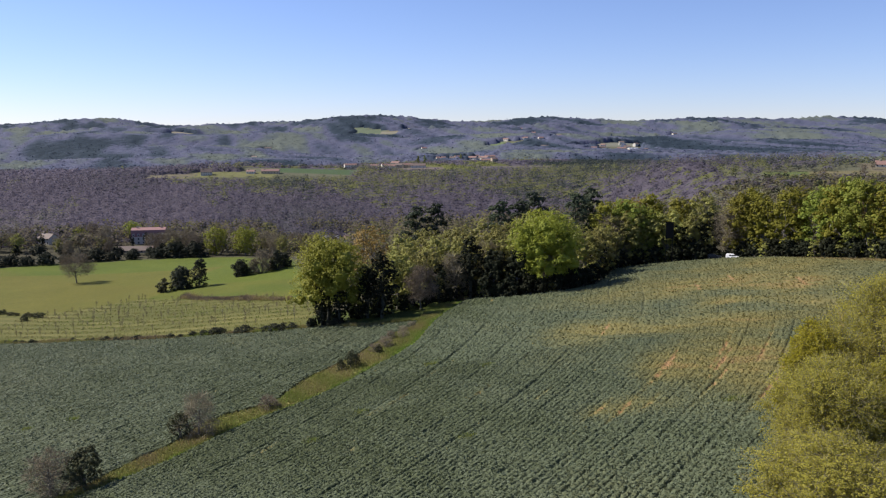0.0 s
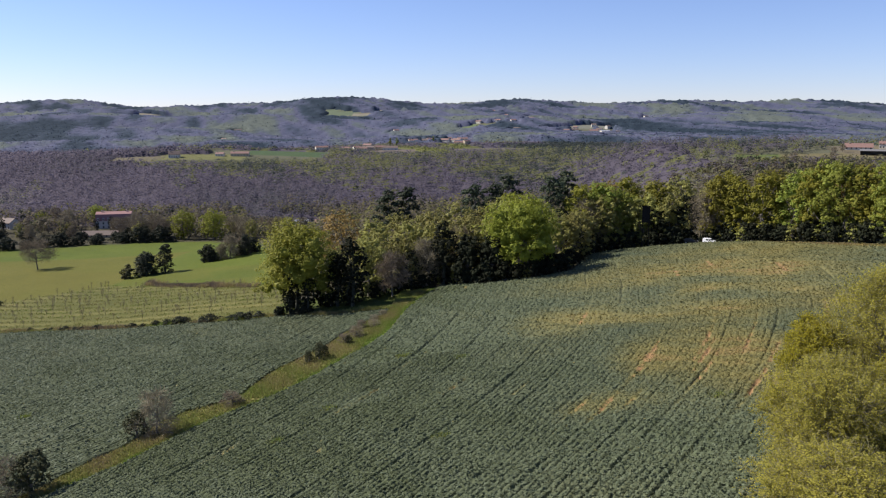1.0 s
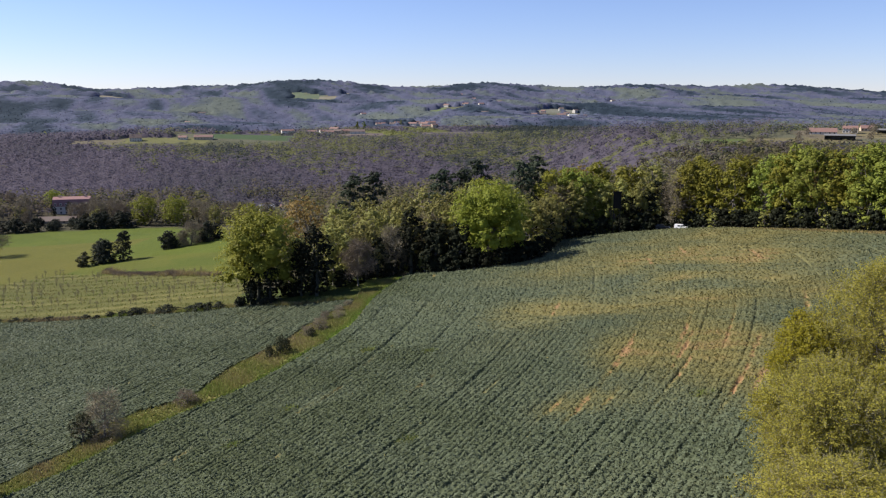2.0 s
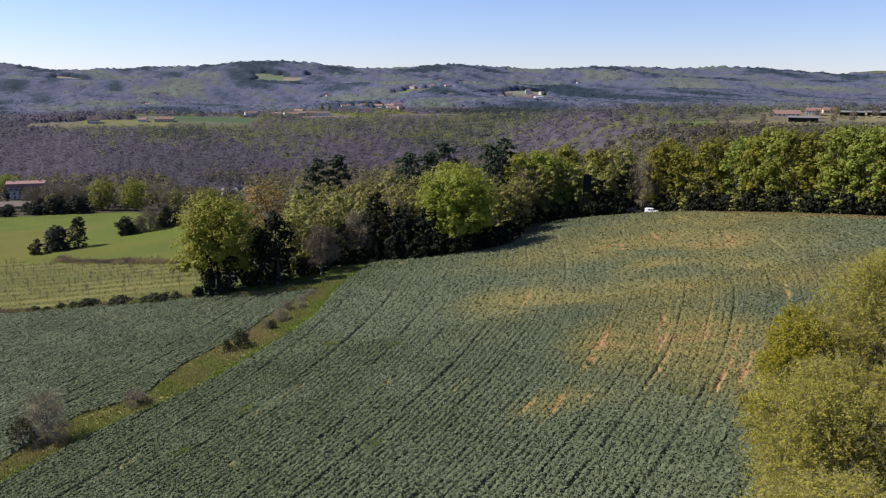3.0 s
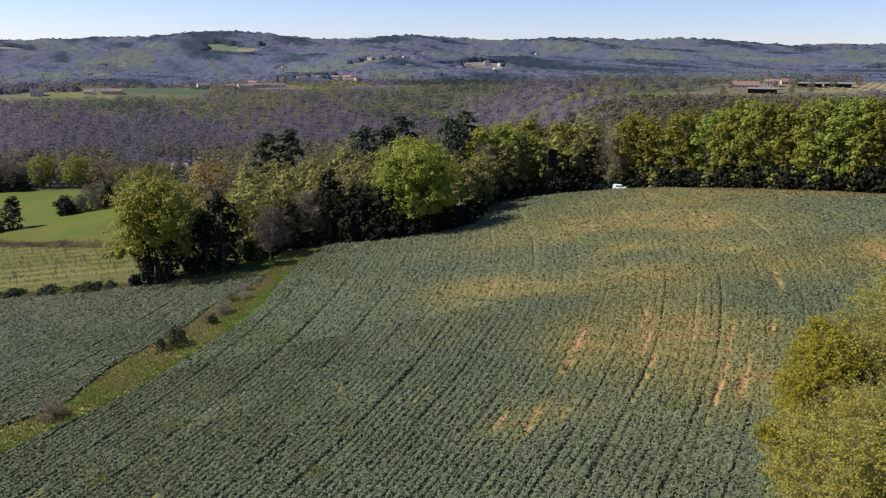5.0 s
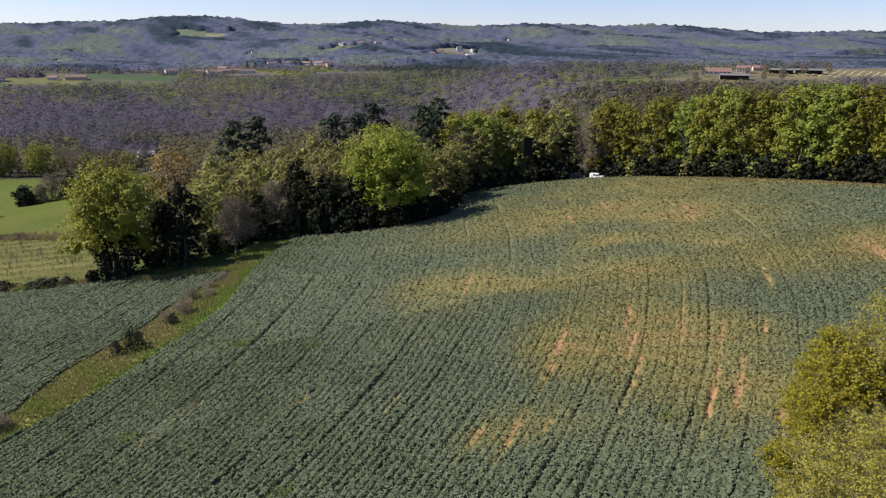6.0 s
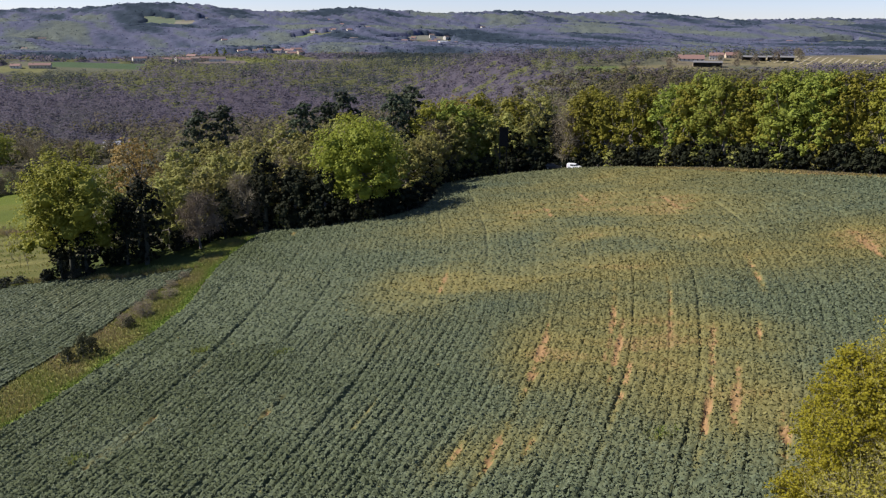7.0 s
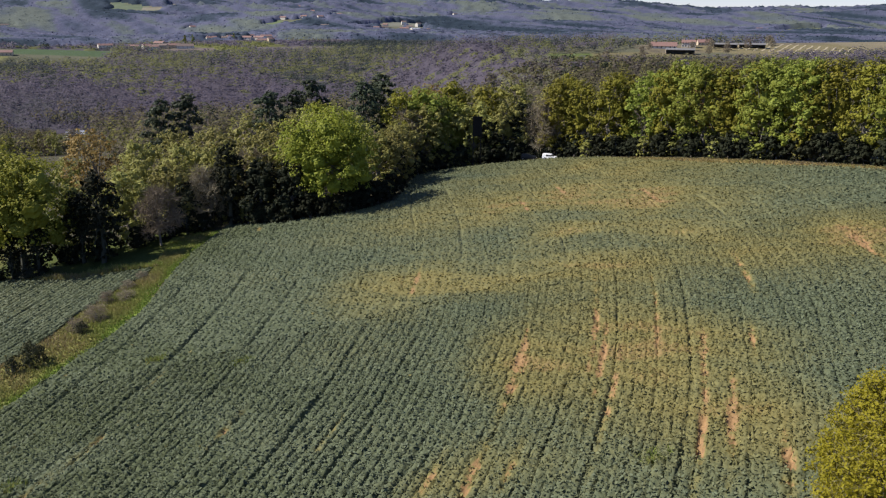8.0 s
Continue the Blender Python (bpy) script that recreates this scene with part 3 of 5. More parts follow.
# ---- woodland too dense to count ----
def open_land(x, y):
    """True where the land is open field, clear of trees."""
    col = cover(x, y)
    return (np.abs(col - np.array((0.10, 0.10, 0.07))).sum(1) > 0.02) & (np.abs(col - np.array(FOREST_FLOOR)).sum(1) > 0.02)


CLEARINGS = ((-242, 600, 22), (-235, 552, 20), (-314, 586, 12), (-102, 630, 16), (-300, 1150, 40), (-385, 1165, 25), (-130, 1610, 75), (-80, 1590, 40), (-235, 1685, 26), (-40, 1880, 36), (60, 1760, 34), (30, 1925, 30), (480, 2360, 80), (385, 705, 55), (470, 735, 45), (-30, 2020, 50), (-197, 393, 12), (-236, 582, 15), (-224, 547, 17), (-214, 525, 13), (-300, 563, 13), (-290, 542, 11), (-13, 276, 13), (25, 268, 10), (13, 256, 8))

HAMLETS = ((-130, 2726), (-49, 1999), (24, 1850), (50, 1868), (272, 3823), (207, 2652), (288, 3258), (386, 3228), (251, 2452), (493, 2418), (494, 2509), (529, 2464), (894, 1989), (2185, 3779), (1592, 2513), (1620, 2514), (1662, 2427), (1661, 2396), (-562, 2160), (-499, 2184), (956, 3659), (144, 2670), (255, 2625), (320, 2676), (388, 2374), (425, 2436), (-680, 2801), (-8, 1905), (66, 1902))


def clear(x, y):
    """True away from the houses, their yards and the lone tree."""
    out = np.ones(len(x), bool)
    for cx, cy, r in CLEARINGS + tuple((hx, hy - 14, 24) for hx, hy in HAMLETS):
        out &= np.hypot(x - cx, y - cy) > r
    return out


def wooded(x, y):
    return clear(x, y) & ~open_land(x, y) & ~((x > 266) & (x < 440) & (y > 664) & (y < 732)) & ~((x > -335) & (x < -160) & (y > 1112) & (y < 1245)) & (lumps(x * 0.013, y * 0.008) > np.where((y > 1250) & (x > -200) & (x < 260), -0.4, -2.0) - 0.7 * step(y, 2000, 2800)) & ((y < 2300) | (y > 3700) | (parcel(x, y) > 0.19))


def near_wood(x, y):
    """The wood behind the field's edge, down to the valley, and the valley's trees."""
    edge = np.interp(x, (-75, -40, -20, 0, 30, 60, 90, 105, 130, 200, 330), (520, 300, 255, 236, 240, 254, 236, 216, 190, 160, 160))
    side = np.interp(y, (225, 300, 400, 520), (-25, -40, -70, -120))
    return clear(x, y) & ~open_land(x, y) & ~((x > 266) & (x < 440) & (y > 664) & (y < 732)) & (((y > edge) & (x > side)) | ((y > np.where(x < -90, 540, 520)) & (x > -0.65 * y))) & ((lumps(x * 0.09, y * 0.07) > -0.45) | (x > -30))


def crowns(x, y, cell, spread=0.6):
    """Rounded crowns about a cell wide: height from 0 to 1, a number of its own for each crown, its centre."""
    i, j = np.floor(x / cell), np.floor(y / cell)
    best, which, cx, cy = np.full(len(x), 9.0), np.zeros(len(x)), x * 0, y * 0
    for di in (-1, 0, 1):
        for dj in (-1, 0, 1):
            a, b = i + di, j + dj
            h = np.sin(a * 12.9898 + b * 78.233) * 43758.5453
            h2 = np.sin(a * 39.346 + b * 11.135) * 24634.6345
            h3 = np.sin(a * 73.156 + b * 52.235) * 15731.743
            h, h2, h3 = h - np.floor(h), h2 - np.floor(h2), h3 - np.floor(h3)
            px_, py_ = (a + 0.15 + 0.7 * h) * cell, (b + 0.15 + 0.7 * h2) * cell
            d = np.hypot(x - px_, y - py_) / cell / (spread + 0.4 * h3)
            near = d < best
            best, which = np.where(near, d, best), np.where(near, h3 * 0.5 + h * 0.5, which)
            cx, cy = np.where(near, px_, cx), np.where(near, py_, cy)
    return np.clip(1 - best ** 2.4, 0.0, 1) ** 0.6, which, cx, cy


def near_tone(x, y, own):
    """Kinds of trees: mostly olive and leafless, some in fresh leaf, few evergreens."""
    drift = 0.16 * lumps(x * 0.07, y * 0.05)
    u = np.clip(own + drift - 0.12 * step(y, 480, 600), 0, 0.999)
    tone = np.where(u < 0.52, 0.44 + 0.32 * u, np.where(u < 0.72, 0.54 + 0.25 * u, 0.5 + 0.36 * u))
    tone = np.where((x > 115) & (y > 500) & (own < 0.75), np.where(own > 0.5, 0.6 + 0.15 * own, 0.36 + 0.2 * own), tone)
    return np.where(own < 0.07, 0.1, tone)


def far_tone(x, y, own):
    """Leafless below, greener on top of the bank; drifts of evergreen, bare and fresh green wood beyond."""
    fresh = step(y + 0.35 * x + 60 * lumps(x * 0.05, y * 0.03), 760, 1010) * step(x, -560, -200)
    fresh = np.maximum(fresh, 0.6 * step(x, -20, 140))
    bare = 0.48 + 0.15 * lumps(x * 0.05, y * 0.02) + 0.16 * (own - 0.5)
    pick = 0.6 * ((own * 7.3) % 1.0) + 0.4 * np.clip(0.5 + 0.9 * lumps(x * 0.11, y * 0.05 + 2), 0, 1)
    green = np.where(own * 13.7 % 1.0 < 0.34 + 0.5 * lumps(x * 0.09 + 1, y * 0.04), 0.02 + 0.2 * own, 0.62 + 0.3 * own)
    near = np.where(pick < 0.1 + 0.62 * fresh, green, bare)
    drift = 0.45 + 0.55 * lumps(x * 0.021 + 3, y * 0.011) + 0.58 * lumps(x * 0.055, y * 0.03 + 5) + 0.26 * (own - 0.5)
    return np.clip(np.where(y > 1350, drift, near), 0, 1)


def low(x, y):
    """Lower trees on the slope before the plateau farm and in the valley, some tall ones on the far ridges."""
    return 1 - 0.35 * step(x, 110, 170) * step(y, 500, 560) * (y < 800) - 0.35 * (x > -430) * (x < -130) * (y > 1000) * (y < 1110) - 0.2 * (x > 215) * (x < 440) * (y > 570) * (y < 690) - 0.25 * (y > 520) * (x < 100) * (y < 700) - 0.3 * (y > 1300) * (y < 1790) + 0.55 * (y > 3500) * (parcel(x * 9, y * 9) > 0.84) - 0.15 * (y > 3500)


def canopy(name, mask, tone, near, far_, ratio, angle, cell, tall, material, label, sprays, spray, seed, spread=0.6, left=-36, right=49):
    """The closed top of a wood: rounded crowns side by side, rough with leafy sprays."""
    rng = np.random.default_rng(seed)
    ang, dist = np.radians(np.arange(left, right, angle)), near * ratio ** np.arange(int(math.log(far_ / near) / math.log(ratio)) + 2)
    A, D = np.meshgrid(ang, dist)
    X, Y = (D * np.sin(A)).ravel(), (D * np.cos(A)).ravel()
    dome, own, cx, cy = crowns(X, Y, cell, spread)
    closed = mask(cx, cy).astype(float)
    Z = height(X, Y) - 1.5 + (1.0 + tall * dome * (0.7 + 0.6 * own) * low(cx, cy) + rng.uniform(-0.045, 0.045, len(X)) * tall) * closed * step(D.ravel(), near, near * 1.06)
    w = len(ang)
    i0 = (np.arange(len(dist) - 1)[:, None] * w + np.arange(w - 1)[None]).ravel()
    f = np.stack([i0, i0 + 1, i0 + w + 1, i0 + w], 1)
    f = f[closed[f].max(1) > 0]
    used = np.unique(f)
    index = np.zeros(len(X), np.int64)
    index[used] = np.arange(len(used))
    v, f, shade = np.stack([X, Y, Z], 1)[used], index[f], tone(X, Y, own)[used]
    body = len(f)
    # sprays, more of them nearby
    a, d = np.radians(rng.uniform(left, right, sprays)), near * (far_ / near) ** rng.random(sprays)
    x, y = d * np.sin(a), d * np.cos(a)
    dome, own, cx, cy = crowns(x, y, cell, spread)
    ok = mask(cx, cy) & (dome > 0.3)
    x, y, d, dome, own, cx, cy = x[ok], y[ok], d[ok], dome[ok], own[ok], cx[ok], cy[ok]
    rise = tall * (0.7 + 0.6 * own) * low(cx, cy)
    sx = np.clip((x - cx) / cell * 1.6, -1.5, 1.5)
    sy = np.clip((y - cy) / cell * 1.6, -1.5, 1.5)
    c = np.stack([x, y, height(x, y) - 0.5 + rise * dome + rng.uniform(-0.05, 0.08, len(x)) * tall * (1.0 if near < 300 else 0.4)], 1)
    nrm = unit(np.stack([sx, sy, np.full(len(x), 0.8)], 1)) + (0.45 if near < 300 else 0.15) * rng.normal(size=(len(x), 3))
    cv, cf = cards(rng, c, nrm, spray * (d / near) ** 0.5 * rng.uniform(0.6, 1.4, len(x)))
    shade = np.concatenate([shade, np.repeat(np.clip(tone(x, y, own) + rng.normal(0, 0.03 if near < 1500 else 0.07, len(x)), 0, 1), 4)])
    me = mesh_of(name, np.concatenate([v, cv]), np.concatenate([f, cf + len(v)]), shade)
    me.polygons.foreach_set("use_smooth", np.arange(len(f) + len(cf)) < body)
    me.materials.append(material)
    tagged(new(name, me), label, "woods", kind="stuff")


def forest(name, mask, tone, near, far_, cell, tall, wide, leaves, leaf, material, label, seed, left=-34, right=46, ruffle=0.3, flat=0.25):
    """A wood of single trees, each an uneven crown of many leafy sprays down to its skirts; fewer and larger sprays far off."""
    rng = np.random.default_rng(seed)
    gx_, gy_ = np.meshgrid(np.arange(-far_, far_, cell), np.arange(100, far_, cell))
    x, y = gx_.ravel(), gy_.ravel()
    dist, ang = np.hypot(x, y), np.degrees(np.arctan2(x, y))
    ok = (dist > near) & (dist < far_) & (ang > left) & (ang < right)
    x, y = x[ok] + rng.uniform(-0.45, 0.45, ok.sum()) * cell, y[ok] + rng.uniform(-0.45, 0.45, ok.sum()) * cell
    ok = mask(x, y)
    x, y = x[ok], y[ok]
    own, k = rng.random(len(x)), len(x)
    h = tall * (0.62 + 0.55 * rng.random(k) + 0.12 * lumps(x * 0.08, y * 0.08)) * low(x, y)
    w = wide * rng.uniform(0.75, 1.3, k)
    shade = tone(x, y, own)
    n = np.maximum(8, (leaves * (near / np.hypot(x, y)) ** 1.3).astype(int))
    i = np.repeat(np.arange(k), n)
    m = len(i)
    d = unit(rng.normal(size=(m, 3)) + np.array((0, 0, 0.25)))
    yaw, ph = np.arctan2(d[:, 1], d[:, 0]), own[i] * 40
    r = (0.86 + 0.2 * np.sin(3 * yaw + ph) * np.sin(5 * d[:, 2] + ph * 1.7)) * rng.uniform(0.72, 1.08, m)
    root = np.stack([x, y, height(x, y)], 1)[i]
    c = root + np.stack([d[:, 0] * r * w[i] / 2, d[:, 1] * r * w[i] / 2, h[i] * (0.56 + 0.44 * d[:, 2] * r)], 1)
    size = leaf * (near / np.hypot(x, y)) ** -0.65
    v, f = cards(rng, c, d + np.array((0, 0, flat)) + ruffle * rng.normal(size=d.shape), size[i] * rng.uniform(0.55, 1.4, m), 1.35)
    me = mesh_of(name, v, f, np.repeat(np.clip(shade[i] + rng.normal(0, 0.025, m), 0, 1), 4))
    me.materials.append(material)
    tagged(new(name, me), label, "woods", kind="stuff")


BANK, BELTS = "steep bank of leafless grey-brown wood, mauve with painted haze, greener towards its top", "belts of bare and green trees on the plateau"
forest("woodland", near_wood, near_tone, 200, 720, 7.8, 17.0, 10.0, 125, 0.74, WOODS, "mixed spring woodland of olive, bare and evergreen trees", 12, flat=0.6)
canopy("wooded_bank", lambda x, y: wooded(x, y) & (np.hypot(x, y) > 660) & ((x < 60) | ((x < 240) & (y > 690))), far_tone, 640, 1260, 1.005, 0.25, 9.0, 4.2, HAZY_FAR_WOODS, BANK, 3000, 1.6, 13, 1.15)
forest("wooded_bank", lambda x, y: wooded(x, y) & (np.hypot(x, y) > 660), far_tone, 640, 1260, 9.5, 13.5, 11.0, 43, 1.3, HAZY_FAR_WOODS, BANK, 14, ruffle=0.1, flat=1.5)
canopy("plateau_woods", wooded, far_tone, 1250, 1800, 1.005, 0.25, 12.0, 4.0, HAZY_FAR_WOODS, BELTS, 2000, 2.6, 18, 1.15)
forest("plateau_woods", wooded, far_tone, 1250, 1800, 13.0, 10.5, 15.0, 18, 2.4, HAZY_FAR_WOODS, BELTS, 16, ruffle=0.18, flat=0.7)
canopy("hill_woods", wooded, far_tone, 1772, 5600, 1.0045, 0.2, 15.0, 14.0, HAZY_HILL_WOODS, "distant wooded hills, evergreen and bare, painted bluish for haze", 30000, 4.0, 15, 0.85)


# ---- single trees ----
def lobes_of(rng, h, w, low=0.25, count=14, squash=1.0):
    """Rounded masses that make up a crown of height h and width w."""
    out = [(0, 0, h * (low + 1) / 2, w * 0.36, w * 0.36, h * (1 - low) * 0.42)]
    count = int(count * 1.3)
    for i in range(count):
        a, u = i * 2.4 + rng.uniform(-0.5, 0.5), (i + 0.5) / count
        z = low + (1 - low) * (0.04 + 0.86 * u)
        prof = math.sqrt(max(0.06, 1 - (2 * (0.12 + 0.88 * u) - 1) ** 2))
        r = w * 0.37 * prof * rng.uniform(0.5, 1.18)
        q = w * rng.uniform(0.14, 0.235)
        out.append((r * math.cos(a), r * math.sin(a), h * z, q, q, q * rng.uniform(0.65, 0.95) * squash))
    return np.array(out)


def crown_mesh(name, rng, lobes, count, size, up=0.35, core=False, per=12):
    """Leaves in clumps at the ends of the boughs, with gaps between the clumps."""
    area = lobes[:, 3] * lobes[:, 5]
    area[0] *= 0.5
    clumps = max(6, count // per)
    pick = rng.choice(len(lobes), clumps, p=area / area.sum())
    d = unit(rng.normal(size=(clumps, 3)) + np.array((0, 0, 0.15)))
    d[:, 2] = np.where(d[:, 2] < -0.45, -d[:, 2], d[:, 2])
    centre = lobes[pick, :3] + d * lobes[pick, 3:] * rng.uniform(0.68, 1.1, (clumps, 1))
    spread = lobes[pick, 3] * rng.uniform(0.16, 0.34, clumps)
    e = unit(rng.normal(size=(clumps, per, 3)) + 0.5 * d[:, None, :])
    c = centre[:, None, :] + e * (spread[:, None] * rng.uniform(0.3, 1.1, (clumps, per)))[..., None] * np.array((1, 1, 0.75))
    nrm = 0.7 * e + 0.5 * d[:, None, :] + 0.3 * rng.normal(size=e.shape) + np.array((0, 0, up))
    v, f = cards(rng, c.reshape(-1, 3), nrm.reshape(-1, 3), size * rng.uniform(0.6, 1.4, clumps * per))
    if core:
        # the dense leaf inside each rounded mass
        a, b = np.meshgrid(np.arange(9) * 2 * np.pi / 9, np.linspace(-1.4, 1.4, 7))
        ball = np.stack([np.cos(a) * np.cos(b), np.sin(a) * np.cos(b), np.sin(b)], -1).reshape(-1, 3)
        i = np.arange(9)
        q = np.concatenate([np.stack([o + i, o + (i + 1) % 9, o + 9 + (i + 1) % 9, o + 9 + i], 1) for o in range(0, 54, 9)])
        body = (lobes[:, None, :3] + ball * lobes[:, None, 3:] * rng.uniform(0.3, 0.5, (len(lobes), 63, 1))).reshape(-1, 3)
        v, f = join([(v, f), (body, (q[None] + np.arange(len(lobes))[:, None, None] * 63).reshape(-1, 4))])
    return mesh_of(name, v, f)


def limbs_of(rng, h, w, lobes, thick, fork=0.3, twigs=0):
    segs, top = [], np.array((rng.normal(0, 0.02) * h, rng.normal(0, 0.02) * h, h * fork))
    segs.append(((0, 0, -0.4), (0, 0, 0.25), thick * 1.5, thick * 1.1))
    segs.append(((0, 0, 0.25), top, thick * 1.1, thick * 0.8))
    lead = top + np.array((rng.normal(0, 0.04) * w, rng.normal(0, 0.04) * w, h * 0.35))
    segs.append((top, lead, thick * 0.75, thick * 0.3))
    for i, q in enumerate(lobes[1:]):
        start = top + (lead - top) * rng.uniform(0, 0.8)
        bend = (start + q[:3]) / 2 + np.array((0, 0, -0.03 * h)) + rng.normal(0, 0.02 * w, 3)
        segs.append((start, bend, thick * 0.34, thick * 0.22))
        segs.append((bend, q[:3], thick * 0.22, thick * 0.07))
        for _ in range(twigs):
            tip = q[:3] + unit(rng.normal(size=3) + np.array((0, 0, 0.5))) * q[3] * 0.95
            segs.append((q[:3] + (bend - q[:3]) * rng.uniform(0, 0.6), tip, thick * 0.07, thick * 0.02))
    return segs


def twig_spray(rng, lobes, count, length):
    """Fine twigs of a leafless crown: thin long blades fanning out."""
    pick = rng.integers(0, len(lobes), count)
    d = unit(rng.normal(size=(count, 3)) + np.array((0, 0, 0.5)))
    a = lobes[pick, :3] + d * lobes[pick, 3:] * rng.uniform(0.2, 0.75, (count, 1))
    tip = a + unit(d + 0.5 * rng.normal(size=d.shape)) * length * rng.uniform(0.5, 1.2, (count, 1))
    side = unit(np.cross(d, rng.normal(size=d.shape))) * length * 0.028
    v = np.stack([a - side, a + side, tip], 1).reshape(-1, 3)
    return v, np.arange(len(v)).reshape(-1, 3)


def tree(name, label, h, w, leaf, seed, count=2600, size=0.55, low=0.25, lobes=14, bark=None, fork=0.3, twigs=0, category="tree", group="", core=False):
    """A tree of height h at the origin: an Empty with its trunk and crown."""
    rng = np.random.default_rng(seed)
    q = lobes_of(rng, h, w, low, lobes)
    root = tagged(new(name), label, category, group)
    v, f = tubes(limbs_of(rng, h, w, q, 0.022 * h + 0.06, fork, twigs))
    part("trunk", mesh_of("trunk", v, f, smooth=True), bark or BARK, root)
    part("crown", crown_mesh("crown", rng, q, count, size, 0.35 + 0.15 * core, core), leaf, root)
    return root


def bare_tree(name, label, h, w, seed, count=2600, low=0.2, lobes=16, category="tree", leaf=None):
    rng = np.random.default_rng(seed)
    q = lobes_of(rng, h, w, low, lobes)
    root = tagged(new(name), label, category)
    v, f = tubes(limbs_of(rng, h, w, q, 0.018 * h + 0.05, 0.25, 5), 5)
    part("trunk", mesh_of("trunk", v, f, smooth=True), BARK, root)
    v, f = twig_spray(rng, q, count, 0.12 * h + 0.2)
    part("twig_crown", mesh_of("twigs", v, f), leaf or TWIG, root)
    return root


def pine(name, label, h, w, seed):
    """An open pine: a bare stem and flat dark plates of needles."""
    rng = np.random.default_rng(seed)
    q = []
    for i in range(11):
        a, z = i * 2.4, 0.48 + 0.48 * i / 10
        r = w * 0.34 * (1 - 0.75 * (i / 10) ** 2) * rng.uniform(0.5, 1.15)
        e = w * rng.uniform(0.16, 0.24)
        q.append((r * math.cos(a), r * math.sin(a), h * z, e, e, e * rng.uniform(0.5, 0.8)))
    q = np.array([(0, 0, h * 0.9, w * 0.15, w * 0.15, h * 0.07)] + q)
    root = tagged(new(name), label, "tree")
    v, f = tubes(limbs_of(rng, h, w, q, 0.016 * h, 0.5))
    part("trunk", mesh_of("trunk", v, f, smooth=True), BARK, root)
    part("crown", crown_mesh("crown", rng, q, 4200, 0.55, 0.5), NEEDLE, root)
    return root


def place(x, y, turn=0.0, scale=1.0, tall=1.0, sink=0.1):
    return Matrix.Translation((x, y, float(height(x, y)) - sink)) @ Matrix.Rotation(radians(turn), 4, "Z") @ Matrix.Diagonal((scale, scale, scale * tall, 1))


def plant_all(model, spots, seed):
    """The model stands at the first spot, copies of it at the others: (x, y, scale[, tall])."""
    rng = random.Random(seed)
    for i, (x, y, s, *tall) in enumerate(spots):
        m = place(x, y, rng.uniform(0, 360), s, tall[0] if tall else 1.0)
        if i:
            copy_thing(model, m)
        else:
            first = m
    model.matrix_basis = first


# the group at the end of the grass strip
plant_all(tree("oak_tree", "large spreading oak in yellow-green spring leaf", 22, 22, OLIVE_OAK, 21, 13500, 0.42, 0.24, 22, IVY_BARK, 0.3, 3, core=True), [(-34, 195, 1.0)], 1)
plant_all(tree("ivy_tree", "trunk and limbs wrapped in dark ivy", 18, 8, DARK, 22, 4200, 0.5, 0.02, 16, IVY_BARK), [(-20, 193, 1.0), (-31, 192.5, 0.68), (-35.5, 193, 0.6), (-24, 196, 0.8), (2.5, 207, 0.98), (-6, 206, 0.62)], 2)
plant_all(bare_tree("bare_tree", "leafless grey-brown tree at the wood's edge", 16, 13, 23, 4200), [(-10.5, 199, 0.72), (-2, 209, 0.8), (46, 238, 1.0), (78, 228, 0.9), (8, 214, 0.9), (-268, 528, 0.7), (-276, 560, 0.8), (-246, 540, 0.6), (-188, 556, 0.85), (-128, 535, 0.8), (-112, 548, 0.9), (-100, 528, 0.75), (-136, 560, 0.85), (-330, 545, 0.9), (-90, 545, 0.9)], 3)
plant_all(tree("budding_tree", "tree in rust-brown budding leaf", 22, 15, RUST, 24, 3600, 0.5, 0.3, 16), [(-27, 235, 1.0), (55, 250, 0.95), (103, 196, 0.72)], 4)
plant_all(tree("bright_green_tree", "round tree in bright green spring leaf", 19, 22, BRIGHT, 25, 12500, 0.42, 0.24, 24, core=True), [(22.5, 202, 1.0)], 5)
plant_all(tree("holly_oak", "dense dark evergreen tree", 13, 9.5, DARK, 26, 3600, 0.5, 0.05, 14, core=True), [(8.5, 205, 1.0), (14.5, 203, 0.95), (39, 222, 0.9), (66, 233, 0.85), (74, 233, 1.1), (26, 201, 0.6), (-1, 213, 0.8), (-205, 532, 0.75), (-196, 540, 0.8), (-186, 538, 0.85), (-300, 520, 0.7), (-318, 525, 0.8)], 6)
plant_all(pine("pine_tree", "tall dark pine with flat-topped crown", 25, 11, 27), [(-16.5, 281, 1.0), (-9.5, 283, 1.02), (25.5, 274, 1.04), (13, 262, 0.97), (36, 244, 0.95), (41, 250, 1.0), (20, 268, 0.95)], 7)
